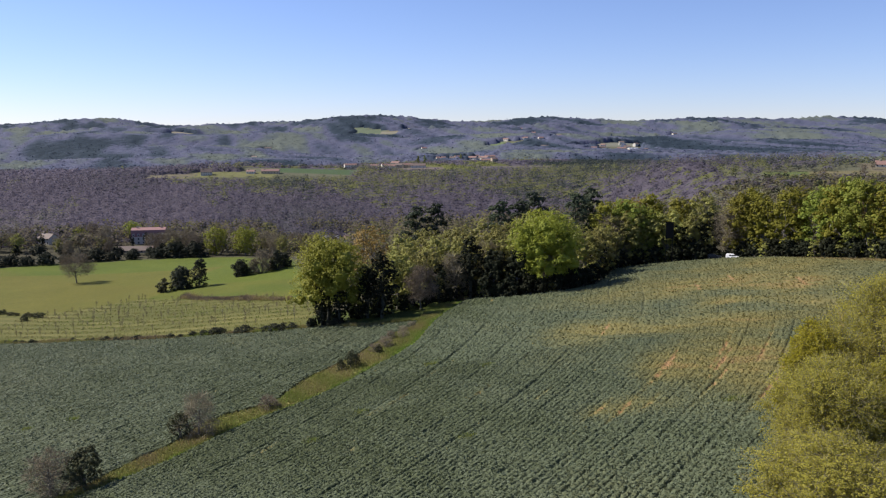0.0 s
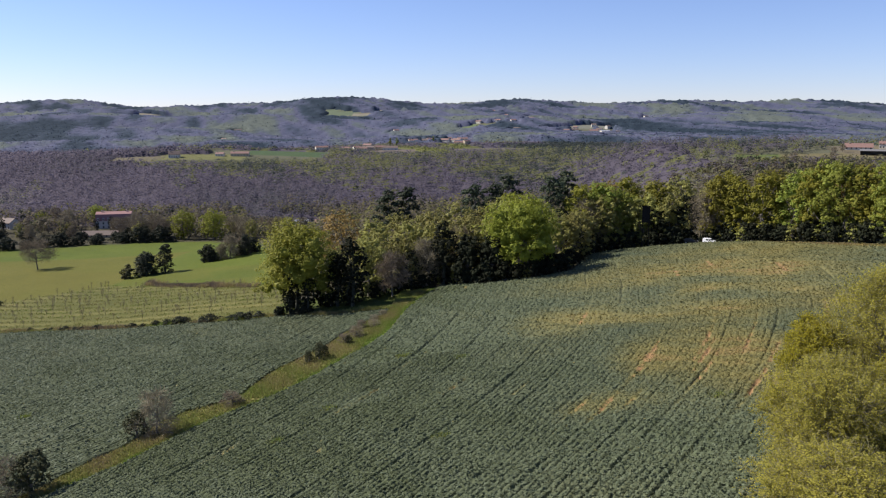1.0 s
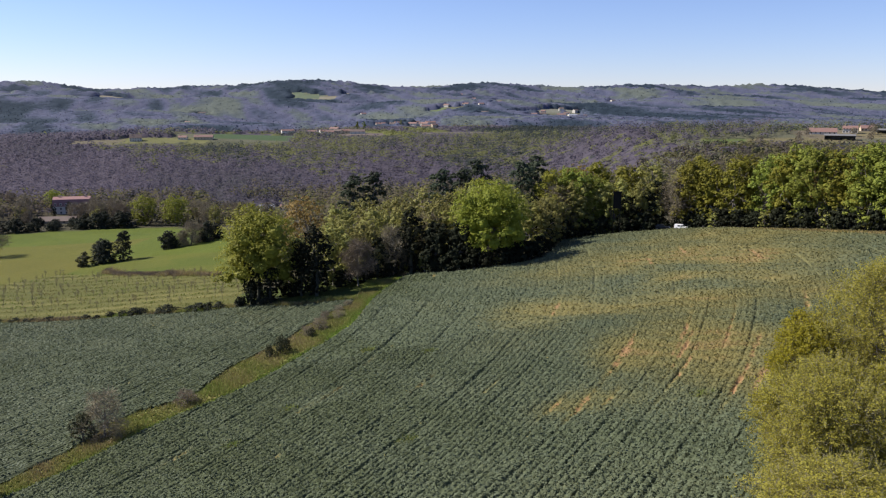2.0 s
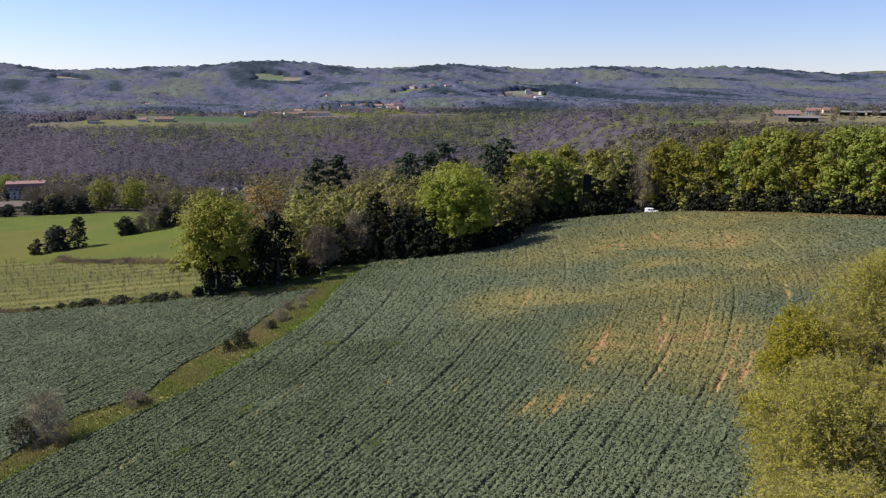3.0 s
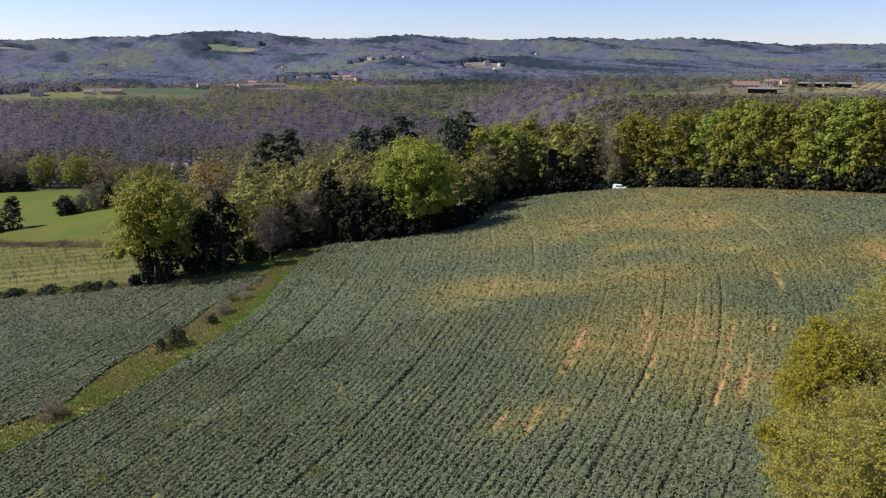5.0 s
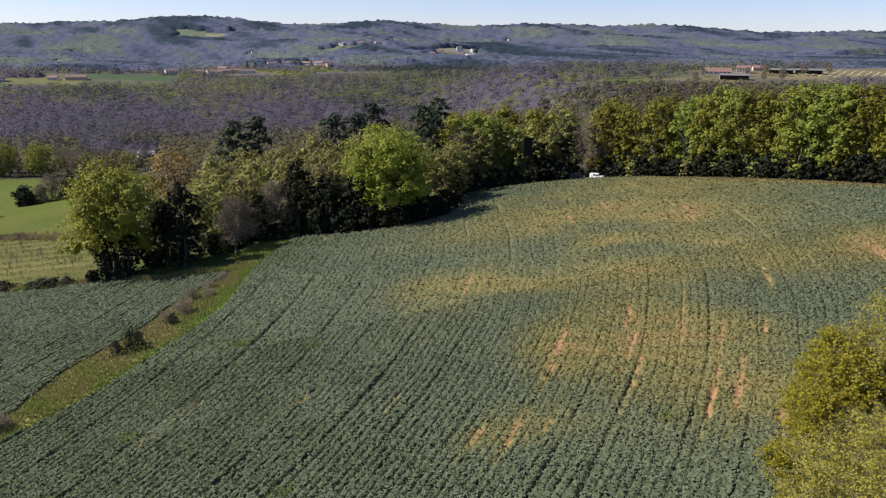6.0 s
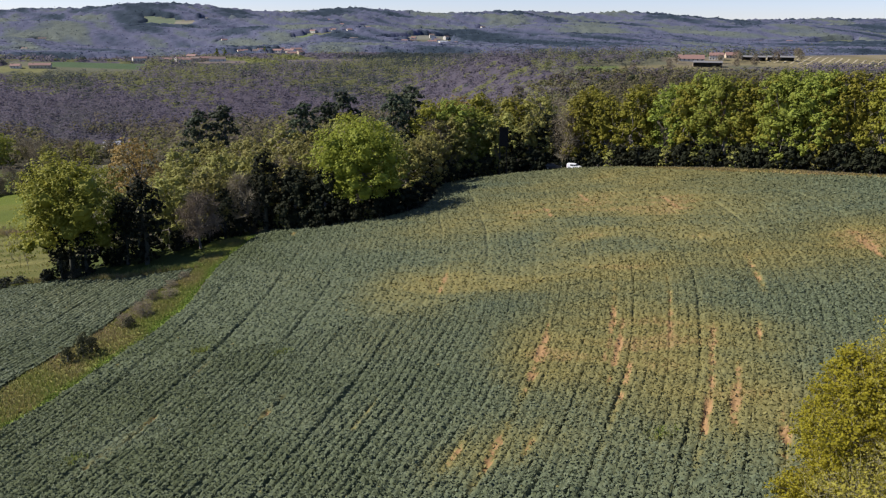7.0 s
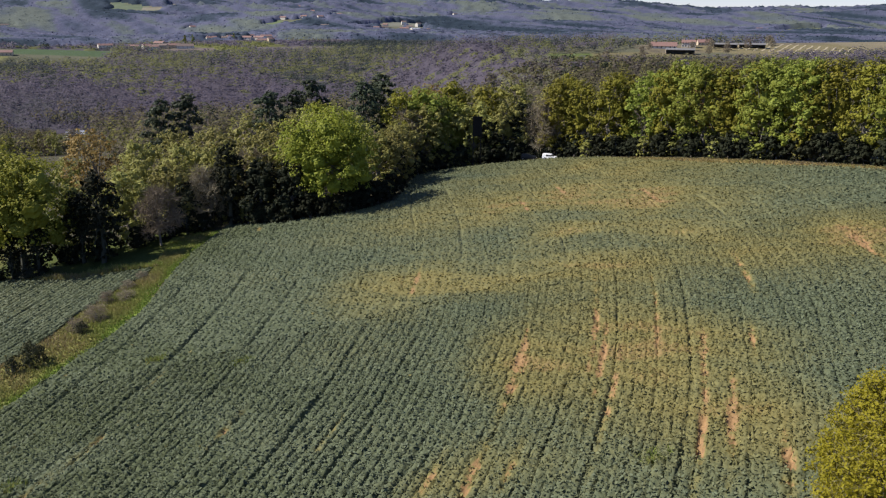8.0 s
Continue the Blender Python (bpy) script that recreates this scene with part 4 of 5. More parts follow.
plant_all(tree("willow_tree", "soft grey-green willow in thin young leaf", 18, 12, WILLOW, 28, 2900, 0.47, 0.02, 14, None, 0.25, 2, core=True),
          [(-25, 200, 0.85), (-17, 205, 0.9), (-9, 209, 0.85), (1, 215, 0.95), (10, 212, 0.9), (16, 210, 0.9), (-15, 216, 0.95), (-7, 222, 1.0), (1, 230, 1.05), (9, 224, 0.98), (16, 234, 1.1), (-3, 247, 1.05), (-19, 247, 1.02), (8, 252, 1.1), (30, 226, 1.05), (-36, 252, 0.9), (22, 246, 1.12), (-12, 262, 1.05),
           (48, 236, 0.95), (55, 238, 0.95), (62.5, 235.5, 0.9), (70, 233, 0.85), (38, 217, 0.8), (42, 229, 0.8), (82, 232, 1.0), (75, 243, 1.12), (66, 250, 1.1), (34, 214, 0.8), (-284, 545, 0.6), (-256, 560, 0.55), (-204, 545, 0.6), (-120, 522, 0.8), (-106, 538, 0.85), (-310, 540, 0.8), (-160, 560, 0.8), (-94, 512, 0.8), (-345, 540, 0.9)], 8)
plant_all(tree("young_oak", "woodland oak in yellow-green leaf", 19, 12, OAK, 29, 5000, 0.42, 0.04, 16, core=True),
          [(44, 241, 1.12), (60, 249, 1.15), (68, 241, 1.02), (80.5, 226, 1.0), (85, 221.5, 0.95), (89.5, 216, 1.0), (86, 233, 1.05), (95, 219, 1.0), (51, 252, 1.1), (97, 203, 1.02), (104, 190.5, 0.98), (112, 176, 1.0), (102, 212, 1.0), (116.5, 166, 1.0), (123, 155, 1.05), (26, 256, 1.1), (108, 186, 1.02), (114.4, 171, 1.0)], 9)
plant_all(tree("green_oak", "broad woodland tree in fresh green leaf", 20, 13.5, GREEN, 30, 6400, 0.4, 0.05, 17, core=True),
          [(51, 240, 1.05), (99.5, 199, 1.03), (101, 194, 0.98), (106.5, 182, 1.0), (110, 176.5, 0.98), (96, 209, 0.95), (119, 161, 0.95), (126, 150, 0.95), (57, 240, 0.9), (113, 183, 0.98)], 10)
# shrubs massed along the wood's foot in place of its deep shade
WOOD_SHADE_SHRUBS = ((4, 209, 0.9), (11, 201, 0.8), (18, 199, 1), (29, 200, 1), (33, 203, 0.8), (41, 227, 1), (47, 232, 1.1), (53, 234.5, 1), (58, 233, 1), (63, 230.5, 0.9), (69, 227.5, 1), (86, 213.5, 0.9), (88, 209, 0.9), (90.5, 206.5, 0.8), (104, 182, 0.9), (108, 173, 0.8), (113, 163, 0.9), (94.5, 200, 0.9), (98, 193.5, 0.8), (102, 186, 1), (106, 178, 0.9), (110.5, 168, 1))
GROUP_SHADE_SHRUBS = ((115, 158, 1), (119, 150, 1), (91, 205, 0.7), (-9, 204, 0.7), (-38, 193, 0.5), (-26, 198, 0.7), (-15, 202, 0.8), (-29, 201, 0.8), (-18, 208, 1.0), (-22, 204, 0.9), (-36, 200, 0.8), (-8, 210, 0.9), (-13, 206, 0.7), (14, 199, 0.8), (21, 197, 0.8), (25, 197, 0.9), (28, 198.5, 0.7), (8, 203, 0.8), (32, 201, 0.9), (36, 207, 0.9), (-3, 206, 0.7), (-32, 196, 0.6), (-21, 196, 0.6))
plant_all(tree("edge_shrub", "dark shrub under the trees, near-black to stand in for shade", 5.7, 6.4, DARK, 31, 1500, 0.55, -0.35, 10, category="shrub", core=True),
          list(WOOD_SHADE_SHRUBS + GROUP_SHADE_SHRUBS) + [(x, float(np.interp(x, WOOD_X, WOOD_Y)) + 4 + x % 3, (0.5 if x < 78 else 0.8) + 0.08 * (x % 4)) for x in range(41, 121, 3)], 11)
plant_all(tree("olive_shrub", "grey-green bushy shrub at the wood's edge", 6, 5.5, WILLOW, 32, 1600, 0.4, -0.15, 9, category="shrub"),
          [(87.5, 214, 0.7), (96, 198, 0.6), (108.5, 173, 0.6), (23, 197, 0.5), (6, 206, 0.8), (12, 208, 1.2), (18, 208, 1.5), (50, 233.5, 0.8), (56.5, 233, 0.7), (61, 231.8, 0.6), (44, 230, 0.7), (92, 203, 0.7), (100.5, 188.5, 0.7), (104.5, 180, 0.6), (84, 215.5, 0.7), (34.5, 205, 0.6)], 12)

# near trees at the field's side, above which the camera passes
def sprig_tree(name, label, h, w, leaf, seed, twigs, size, lobes, low=0.02, per=14, thin=0.35):
    """A near tree: limbs, long fine twigs that fan out of every bough, and small leaves along them."""
    rng = np.random.default_rng(seed)
    q = lobes_of(rng, h, w, low, lobes)
    root = tagged(new(name), label, "tree")
    v, f = tubes(limbs_of(rng, h, w, q, 0.014 * h + 0.04, 0.2, 8), 5)
    part("trunk", mesh_of("trunk", v, f, smooth=True), BARK, root)
    area = q[:, 3] * q[:, 5]
    area[0] *= 0.6
    pick = rng.choice(len(q), twigs, p=area / area.sum())
    d = unit(rng.normal(size=(twigs, 3)) + np.array((0, 0, 0.45)))
    a = q[pick, :3] + d * q[pick, 3:] * rng.uniform(0.1, 0.5, (twigs, 1))
    tip = q[pick, :3] + unit(d + 0.22 * rng.normal(size=d.shape) + np.array((0, 0, 0.15))) * q[pick, 3:] * rng.uniform(0.85, 1.2, (twigs, 1))
    side = unit(np.cross(tip - a, rng.normal(size=d.shape))) * 0.016
    v = np.stack([a - side, a + side, tip], 1).reshape(-1, 3)
    # finer side twigs
    k = np.repeat(np.arange(twigs), 3)
    b = a[k] + (tip - a)[k] * rng.uniform(0.2, 0.9, (len(k), 1))
    e = b + (unit((tip - a)[k]) + 0.55 * rng.normal(size=(len(k), 3))) * rng.uniform(0.25, 0.7, (len(k), 1))
    side = unit(np.cross(e - b, rng.normal(size=b.shape))) * 0.011
    v = np.concatenate([v, np.stack([b - side, b + side, e], 1).reshape(-1, 3)])
    part("twig_spray", mesh_of("twig_spray", v, np.arange(len(v)).reshape(-1, 3)), NEAR_TWIG, root, "fine grey-brown twigs")
    u = rng.uniform(thin, 1.03, (twigs, per, 1))
    c = a[:, None] + (tip - a)[:, None] * u + rng.normal(0, 0.09, (twigs, per, 3))
    nrm = 0.6 * d[:, None] + 0.5 * rng.normal(size=c.shape) + np.array((0, 0, 0.3))
    v, f = cards(rng, c.reshape(-1, 3), nrm.reshape(-1, 3), size * rng.uniform(0.6, 1.4, twigs * per), 1.2)
    part("crown", mesh_of("crown", v, f), leaf, root)
    return root


plant_all(sprig_tree("yellow_maple", "bushy field maple in young yellow leaf", 12.7, 8.0, YELLOW, 41, 4800, 0.12, 30, per=22), [(33.9, 68.7, 1.0)], 21)
plant_all(sprig_tree("thin_maple", "thinly leaved olive-green tree with twigs showing", 11.0, 12.0, OLIVE, 42, 5000, 0.105, 40, 0.02, 19, 0.2), [(31.2, 60.2, 1.04), (45.2, 70.0, 1.1, 1.2), (40.5, 72.5, 0.82, 0.95), (26.4, 48.1, 1.18, 0.72)], 22)
plant_all(sprig_tree("tall_maple", "tall thinly leaved tree with grey twigs showing", 16.6, 13.0, OLIVE, 44, 5200, 0.112, 42, 0.05, 18, 0.2), [(39.8, 67.2, 0.98)], 24)
plant_all(sprig_tree("spring_oak", "young oak in fresh yellow-green leaf", 12.0, 11.0, SPRING, 43, 4800, 0.125, 34, per=20), [(38.6, 58.6, 1.0)], 23)

# ---- the meadow, the orchard and the strip's shrubs ----
plant_all(bare_tree("lone_tree", "leafless round-headed tree standing alone in the meadow", 15.5, 20, 51, 4600, 0.28), [(-197, 393, 1.0)], 31)
plant_all(tree("dark_bush", "dense dark evergreen bush in the meadow hedge line", 10.5, 11, BUSH, 52, 9000, 0.45, -0.4, 16, category="bush", core=True), [(-125, 342, 1.0), (-104, 364, 0.78), (-86.5, 378, 0.7)], 32)
plant_all(bare_tree("hedge_thorn", "leafless grey thorn tree in the meadow hedge line", 10.5, 9.5, 66, 5200, -0.15, 18), [(-95, 368, 1.05), (-98.5, 366, 0.7), (-90.5, 373, 0.85)], 41)
plant_all(tree("ivy_stump_tree", "upright ivy-clad tree with bare top twigs", 12.5, 7.5, BUSH, 53, 6400, 0.4, -0.2, 20, IVY_BARK, 0.2, 6), [(-116.5, 342.5, 1.0, 1.05), (-88.5, 371, 0.8)], 33)
plant_all(tree("low_bush", "low olive-green bush at the meadow's edge", 4.5, 7, SHRUB, 54, 1300, 0.5, -0.15, 9, category="bush", core=True), [(-131, 338, 1.2), (-101, 365, 0.8), (-163, 293, 0.62, 0.75), (-165.5, 287, 0.5), (-180, 303, 0.5, 0.6), (-185.5, 307, 0.6, 0.7), (-176.5, 301, 0.45, 0.6), (-171, 299, 0.5, 0.65), (-167, 296, 0.5, 0.7), (-91, 372, 0.9), (-121, 341, 0.45)], 34)
plant_all(tree("field_hedge_bush", "dark hedge bush at the far side of the meadow", 8, 12, BUSH, 55, 3600, 0.66, -0.4, 14, category="bush", core=True, group="meadow hedge"),
          [(-290, 474, 1.1), (-281, 479, 0.9), (-271, 480, 0.8), (-262, 485, 1.0), (-253, 494, 0.75), (-246, 499, 0.9), (-238, 505, 1.1), (-229, 509, 0.8), (-219, 513, 0.7), (-205, 522, 0.9), (-194, 526, 1.3), (-181, 529, 1.3), (-302, 470, 1.2), (-315, 468, 1.0), (-240, 541, 0.7), (-228, 540, 0.6), (-216, 538, 0.75), (-252, 545, 0.8), (-276, 538, 0.8), (-290, 532, 0.9), (-222, 524, 0.7)], 35)
plant_all(tree("yellow_green_tree", "round tree in yellow-green leaf behind the meadow", 19, 17, LIME, 56, 6000, 0.62, 0.02, 18), [(-172, 545, 1.05), (-150, 540, 1.1), (-262, 620, 0.8), (-290, 590, 0.7), (-330, 520, 1.2), (-346, 515, 1.3)], 36)
plant_all(tree("garden_conifer", "dark upright evergreen in front of the manor", 12, 5.5, DARK, 71, 1500, 0.5, 0.02, 12, core=True), [(-236, 583, 1.0), (-229, 586, 0.9), (-245, 578, 0.75), (-330, 575, 1.0), (-306, 566, 0.9), (-292, 574, 0.7)], 51)
plant_all(bare_tree("valley_tree", "leafless mauve-grey tree in the valley", 17, 15, 72, 3000), [(-224, 562, 0.8), (-216, 556, 0.85), (-255, 560, 0.6), (-205, 552, 0.95), (-197, 560, 1.0), (-188, 548, 0.85), (-212, 566, 1.0), (-176, 566, 1.0), (-262, 566, 0.8), (-270, 590, 0.9), (-318, 548, 0.8), (-284, 600, 0.9), (-120, 560, 0.9), (-131, 552, 0.9), (-141, 562, 0.95), (-106, 556, 0.9), (420, 738, 0.5), (441, 740, 0.55), (456, 737, 0.5), (479, 738, 0.6), (508, 742, 0.55), (377, 741, 0.45), (524, 770, 0.6), (446, 752, 0.6), (362, 726, 0.4), (300, 668, 0.5), (330, 664, 0.5), (410, 694, 0.5), (432, 700, 0.55)], 52)
plant_all(tree("poplar", "tall narrow dark-green poplar by the village", 22, 8, GREEN, 73, 700, 1.3, 0.02, 12, core=True), [(-93, 1684, 1.0), (-79, 1686, 1.0), (-3, 1830, 0.8)], 53)
plant_all(bare_tree("red_twig_shrub", "leafless reddish-brown shrub on the grass strip", 6.2, 6.5, 57, 3000, 0.0, 16, "shrub", RED_TWIG), [(-40.2, 112, 1.1), (-54.2, 93.8, 1.1), (-15.5, 156, 0.65, 0.6), (-31.5, 121, 0.65, 0.6), (-17.5, 153, 0.5, 0.6), (-12.5, 164, 0.5, 0.5), (-15.2, 164, 0.46, 0.7), (-13.0, 170, 0.42, 0.6), (-11.4, 175, 0.36, 0.6)], 37)
plant_all(tree("strip_shrub", "dark twiggy shrub on the grass strip", 4.8, 5, SHRUB, 58, 3000, 0.26, -0.2, 12, None, 0.3, 4, "shrub"), [(-50.6, 96, 1.2), (-43.2, 112, 0.75, 1.2), (-20.8, 141.5, 0.5, 1.5), (-22.6, 140.6, 0.4, 1.3), (-16.6, 151, 0.4), (-20.0, 143, 0.4, 1.3)], 38)
spots = []
rng = random.Random(9)
for i in range(34):
    x = -150 + i * 3.6 + rng.uniform(-1.6, 1.6)
    if x > -84 or rng.random() < 0.7:
        spots.append((x, float(np.interp(x, HEDGE_X, HEDGE_Y)) + 0.8, rng.uniform(0.28, 0.5) + 0.22 * (x > -75), 0.75))
plant_all(tree("bramble_bush", "low dark bramble along the field boundary", 4.5, 6.5, BUSH, 59, 1700, 0.38, -0.35, 11, category="bush", core=True), spots, 39)
rng = np.random.default_rng(61)
bx = rng.uniform(-114, -58, 3600)
by = np.interp(bx, (-114, -105, -82, -58), (313, 303, 282, 260)) + rng.normal(0, 1.8, 3600)
grass("bramble_bank", bx, by, 0.85 + 0.4 * lumps(bx, by), rng.uniform(0.5, 1.9, 3600) * (0.75 + 0.6 * lumps(bx * 0.7, by)), 62, "brown dead brambles on a low bank below the meadow", 6)


def sapling():
    rng = np.random.default_rng(63)
    root = tagged(new("orchard_sapling"), "thin leafless sapling in the young orchard", "sapling", "orchard rows")
    v, f = tubes([((0, 0, -0.1), (0.05, 0, 1.3), 0.045, 0.03), ((0.05, 0, 1.3), (0.3, 0.1, 2.9), 0.05, 0.015), ((0.05, 0, 1.2), (-0.5, 0.2, 2.6), 0.04, 0.012), ((0.05, 0, 1.35), (0.1, -0.55, 2.7), 0.04, 0.012), ((0.02, 0, 0.9), (0.6, -0.2, 2.2), 0.03, 0.012)], 4)
    part("stem", mesh_of("stem", v, f), TWIG, root)
    v, f = twig_spray(rng, np.array([(0, 0, 2.0, 0.7, 0.7, 0.7), (0.2, 0, 2.5, 0.55, 0.55, 0.6), (-0.3, 0.1, 2.3, 0.5, 0.5, 0.5)]), 120, 0.55)
    part("twig_crown", mesh_of("twig_crown", v, f), TWIG, root)
    return root


spots = []
rng = random.Random(64)
for i in range(14):
    for j in range(26):
        x, y = -172 + 6.2 * j * 0.92 + i * 0.39 * 5.2, 262 - 6.2 * j * 0.39 + i * 0.92 * 5.2
        x, y = x + rng.uniform(-2, 2), y + rng.uniform(-2, 2)
        if rng.random() < 0.78 and -168 < x < -40 and y > np.interp(x, HEDGE_X, HEDGE_Y) + 4 and y < np.interp(x, (-260, -168, -134, -90, -47, -30), (350, 297, 322, 290, 252, 240)) - 3:
            spots.append((x, y, rng.uniform(0.6, 0.95), rng.uniform(0.9, 1.5)))
plant_all(sapling(), spots, 40)
rng = np.random.default_rng(65)
ox, oy = rng.uniform(-170, -42, 16000), rng.uniform(205, 322, 16000)
ok = (oy > np.interp(ox, HEDGE_X, HEDGE_Y) + 1) & (oy < np.interp(ox, (-260, -168, -134, -90, -47, -30), (350, 297, 322, 290, 252, 240))) & (np.sin((0.40 * ox + 0.92 * oy) * 2 * np.pi / 6.4) < rng.uniform(-0.6, 0.7, 16000))
ox, oy = ox[ok], oy[ok]
grass("orchard_grass", ox, oy, 0.42 + 0.3 * lumps(ox * 0.5, oy * 0.7) + rng.normal(0, 0.12, len(ox)), rng.uniform(0.15, 0.6, len(ox)), 67, "rough grass left standing between the orchard's mown bands", 5)

# ---- buildings ----
WALL = plain("limewashed_wall", (0.5, 0.46, 0.39), (0.64, 0.6, 0.52), 0.4)
STONE = plain("ochre_stone_wall", (0.42, 0.33, 0.22), (0.56, 0.46, 0.32), 0.5)
TILE = plain("red_tile_roof", (0.15, 0.085, 0.07), (0.25, 0.145, 0.12), 0.8, relief=0.05)
RED_TILE = plain("new_red_tile_roof", (0.19, 0.095, 0.085), (0.31, 0.165, 0.15), 0.8, relief=0.05)
BROWN_TILE = plain("brown_tile_roof", (0.1, 0.07, 0.058), (0.16, 0.115, 0.095), 0.8, relief=0.05)
SHEET = plain("grey_sheet_roof", (0.3, 0.31, 0.33), (0.46, 0.47, 0.49), 0.5, 0.5)
PANE = plain("dark_pane", (0.012, 0.014, 0.016), (0.03, 0.033, 0.036), 1.0, 0.35)
SHUTTER = plain("painted_wood", (0.20, 0.16, 0.12), (0.3, 0.25, 0.2), 2.0)
FIBRE = plain("weathered_fibre_roof", (0.1, 0.095, 0.095), (0.19, 0.185, 0.18), 0.5, 0.85)
DARKWOOD = plain("weathered_boards", (0.06, 0.055, 0.05), (0.13, 0.12, 0.11), 1.0)


def box_mesh(name, x0, x1, y0, y1, z0, z1, bevel=0.0):
    bm = bmesh.new()
    bmesh.ops.create_cube(bm, size=1.0)
    for v in bm.verts:
        v.co = ((x0 + x1) / 2 + v.co.x * (x1 - x0), (y0 + y1) / 2 + v.co.y * (y1 - y0), (z0 + z1) / 2 + v.co.z * (z1 - z0))
    if bevel:
        bmesh.ops.bevel(bm, geom=list(bm.edges), offset=bevel, segments=2, affect="EDGES")
    return from_bm(name, bm)


def prism_mesh(name, outline, x0, x1):
    """An outline in y, z drawn out along x."""
    k = len(outline)
    bm = bmesh.new()
    a = [bm.verts.new((x0, y, z)) for y, z in outline]
    b = [bm.verts.new((x1, y, z)) for y, z in outline]
    bm.faces.new(a), bm.faces.new(b[::-1])
    for i in range(k):
        bm.faces.new((a[i], b[i], b[(i + 1) % k], a[(i + 1) % k]))
    bmesh.ops.recalc_face_normals(bm, faces=bm.faces)
    return from_bm(name, bm)


def house(name, label, x, y, turn, w, d, h, rise, wall=None, roof=None, bays=4, floors=1, chimneys=1, mansard=False):
    """A house: walls with gables, a two-sided roof with eaves, windows, a door, chimneys."""
    root = tagged(new(name), label, "building")
    root.matrix_basis = Matrix.Translation((x, y, float(height(x, y)) - 0.5)) @ Matrix.Rotation(radians(turn), 4, "Z")
    if mansard:
        outline = [(-d / 2, -1), (d / 2, -1), (d / 2, h), (-d / 2, h)]
        cap = [(-d / 2 - 0.3, h), (d / 2 + 0.3, h), (d / 2 - 1.2, h + rise * 0.75), (0, h + rise), (-d / 2 + 1.2, h + rise * 0.75)]
        part("roof", prism_mesh("roof", cap, -w / 2 - 0.2, w / 2 + 0.2), roof or TILE, root)
        for i in range(bays):
            u = -w / 2 + w * (i + 0.5) / bays
            dormer = part("dormer", box_mesh("dormer", u - 0.7, u + 0.7, -d / 2 - 0.25, -d / 2 + 1.4, h + 0.5, h + 2.3), wall or WALL, root)
            part("pane", box_mesh("pane", u - 0.45, u + 0.45, -d / 2 - 0.29, -d / 2 - 0.2, h + 0.8, h + 2.0), PANE, dormer)
    else:
        outline = [(-d / 2, -1), (d / 2, -1), (d / 2, h), (0, h + rise), (-d / 2, h)]
        t, o = 0.22, 0.5
        k = rise / (d / 2)
        for s in (-1, 1):
            slab = [(0, h + rise + 0.03), (0, h + rise + t), (s * (d / 2 + o), h - o * k + t), (s * (d / 2 + o), h - o * k + 0.03)]
            part("roof", prism_mesh("roof", slab, -w / 2 - 0.35, w / 2 + 0.35), roof or TILE, root)
    part("wall", prism_mesh("wall", outline, -w / 2, w / 2), wall or WALL, root)
    for side in (-1, 1):
        for fl in range(floors):
            for i in range(bays):
                u, z = -w / 2 + w * (i + 0.5) / bays, 1.0 + 2.8 * fl
                if side < 0 and fl == 0 and i == bays // 2:
                    part("door", box_mesh("door", u - 0.55, u + 0.55, side * d / 2 - 0.06, side * d / 2 + 0.06, 0.3, 2.6), SHUTTER, root)
                    continue
                win = part("window", box_mesh("window", u - 0.6, u + 0.6, side * d / 2 - 0.05, side * d / 2 + 0.05, z, z + 1.5), SHUTTER, root)
                part("pane", box_mesh("pane", u - 0.5, u + 0.5, side * d / 2 - 0.07, side * d / 2 + 0.07, z + 0.1, z + 1.4), PANE, win)
    for i in range(chimneys):
        u = (-0.35 + 0.7 * i) * w
        part("chimney", box_mesh("chimney", u - 0.4, u + 0.4, -0.9, -0.2, h + rise * 0.5, h + rise + 1.3, 0.04), STONE, root)
    return root


def open_barn(name, label, x, y, turn, w, d, h, roof):
    """A farm shed: posts, back and end walls of boards, a low sheet roof."""
    root = tagged(new(name), label, "barn")
    root.matrix_basis = Matrix.Translation((x, y, float(height(x, y)) - 0.4)) @ Matrix.Rotation(radians(turn), 4, "Z")
    slab = [(-d / 2 - 0.8, h + 0.2), (-d / 2 - 0.8, h), (0, h + 1.3), (d / 2 + 0.8, h), (d / 2 + 0.8, h + 0.2), (0, h + 1.55)]
    part("roof", prism_mesh("roof", slab, -w / 2 - 0.5, w / 2 + 0.5), roof, root)
    part("back_wall", box_mesh("back_wall", -w / 2, w / 2, d / 2 - 0.15, d / 2, -0.8, h), DARKWOOD, root)
    part("end_wall", box_mesh("end_wall", -w / 2 - 0.1, -w / 2 + 0.1, -d / 2, d / 2 - 0.16, -0.8, h), STONE, root)
    part("end_wall", box_mesh("end_wall", w / 2 - 0.1, w / 2 + 0.1, -d / 2, d / 2 - 0.16, -0.8, h), DARKWOOD, root)
    for i in range(5):
        u = -w / 2 + 0.4 + (w - 0.8) * i / 4
        part("post", box_mesh("post", u - 0.12, u + 0.12, -d / 2 + 0.05, -d / 2 + 0.3, -0.8, h), DARKWOOD, root)
    return root


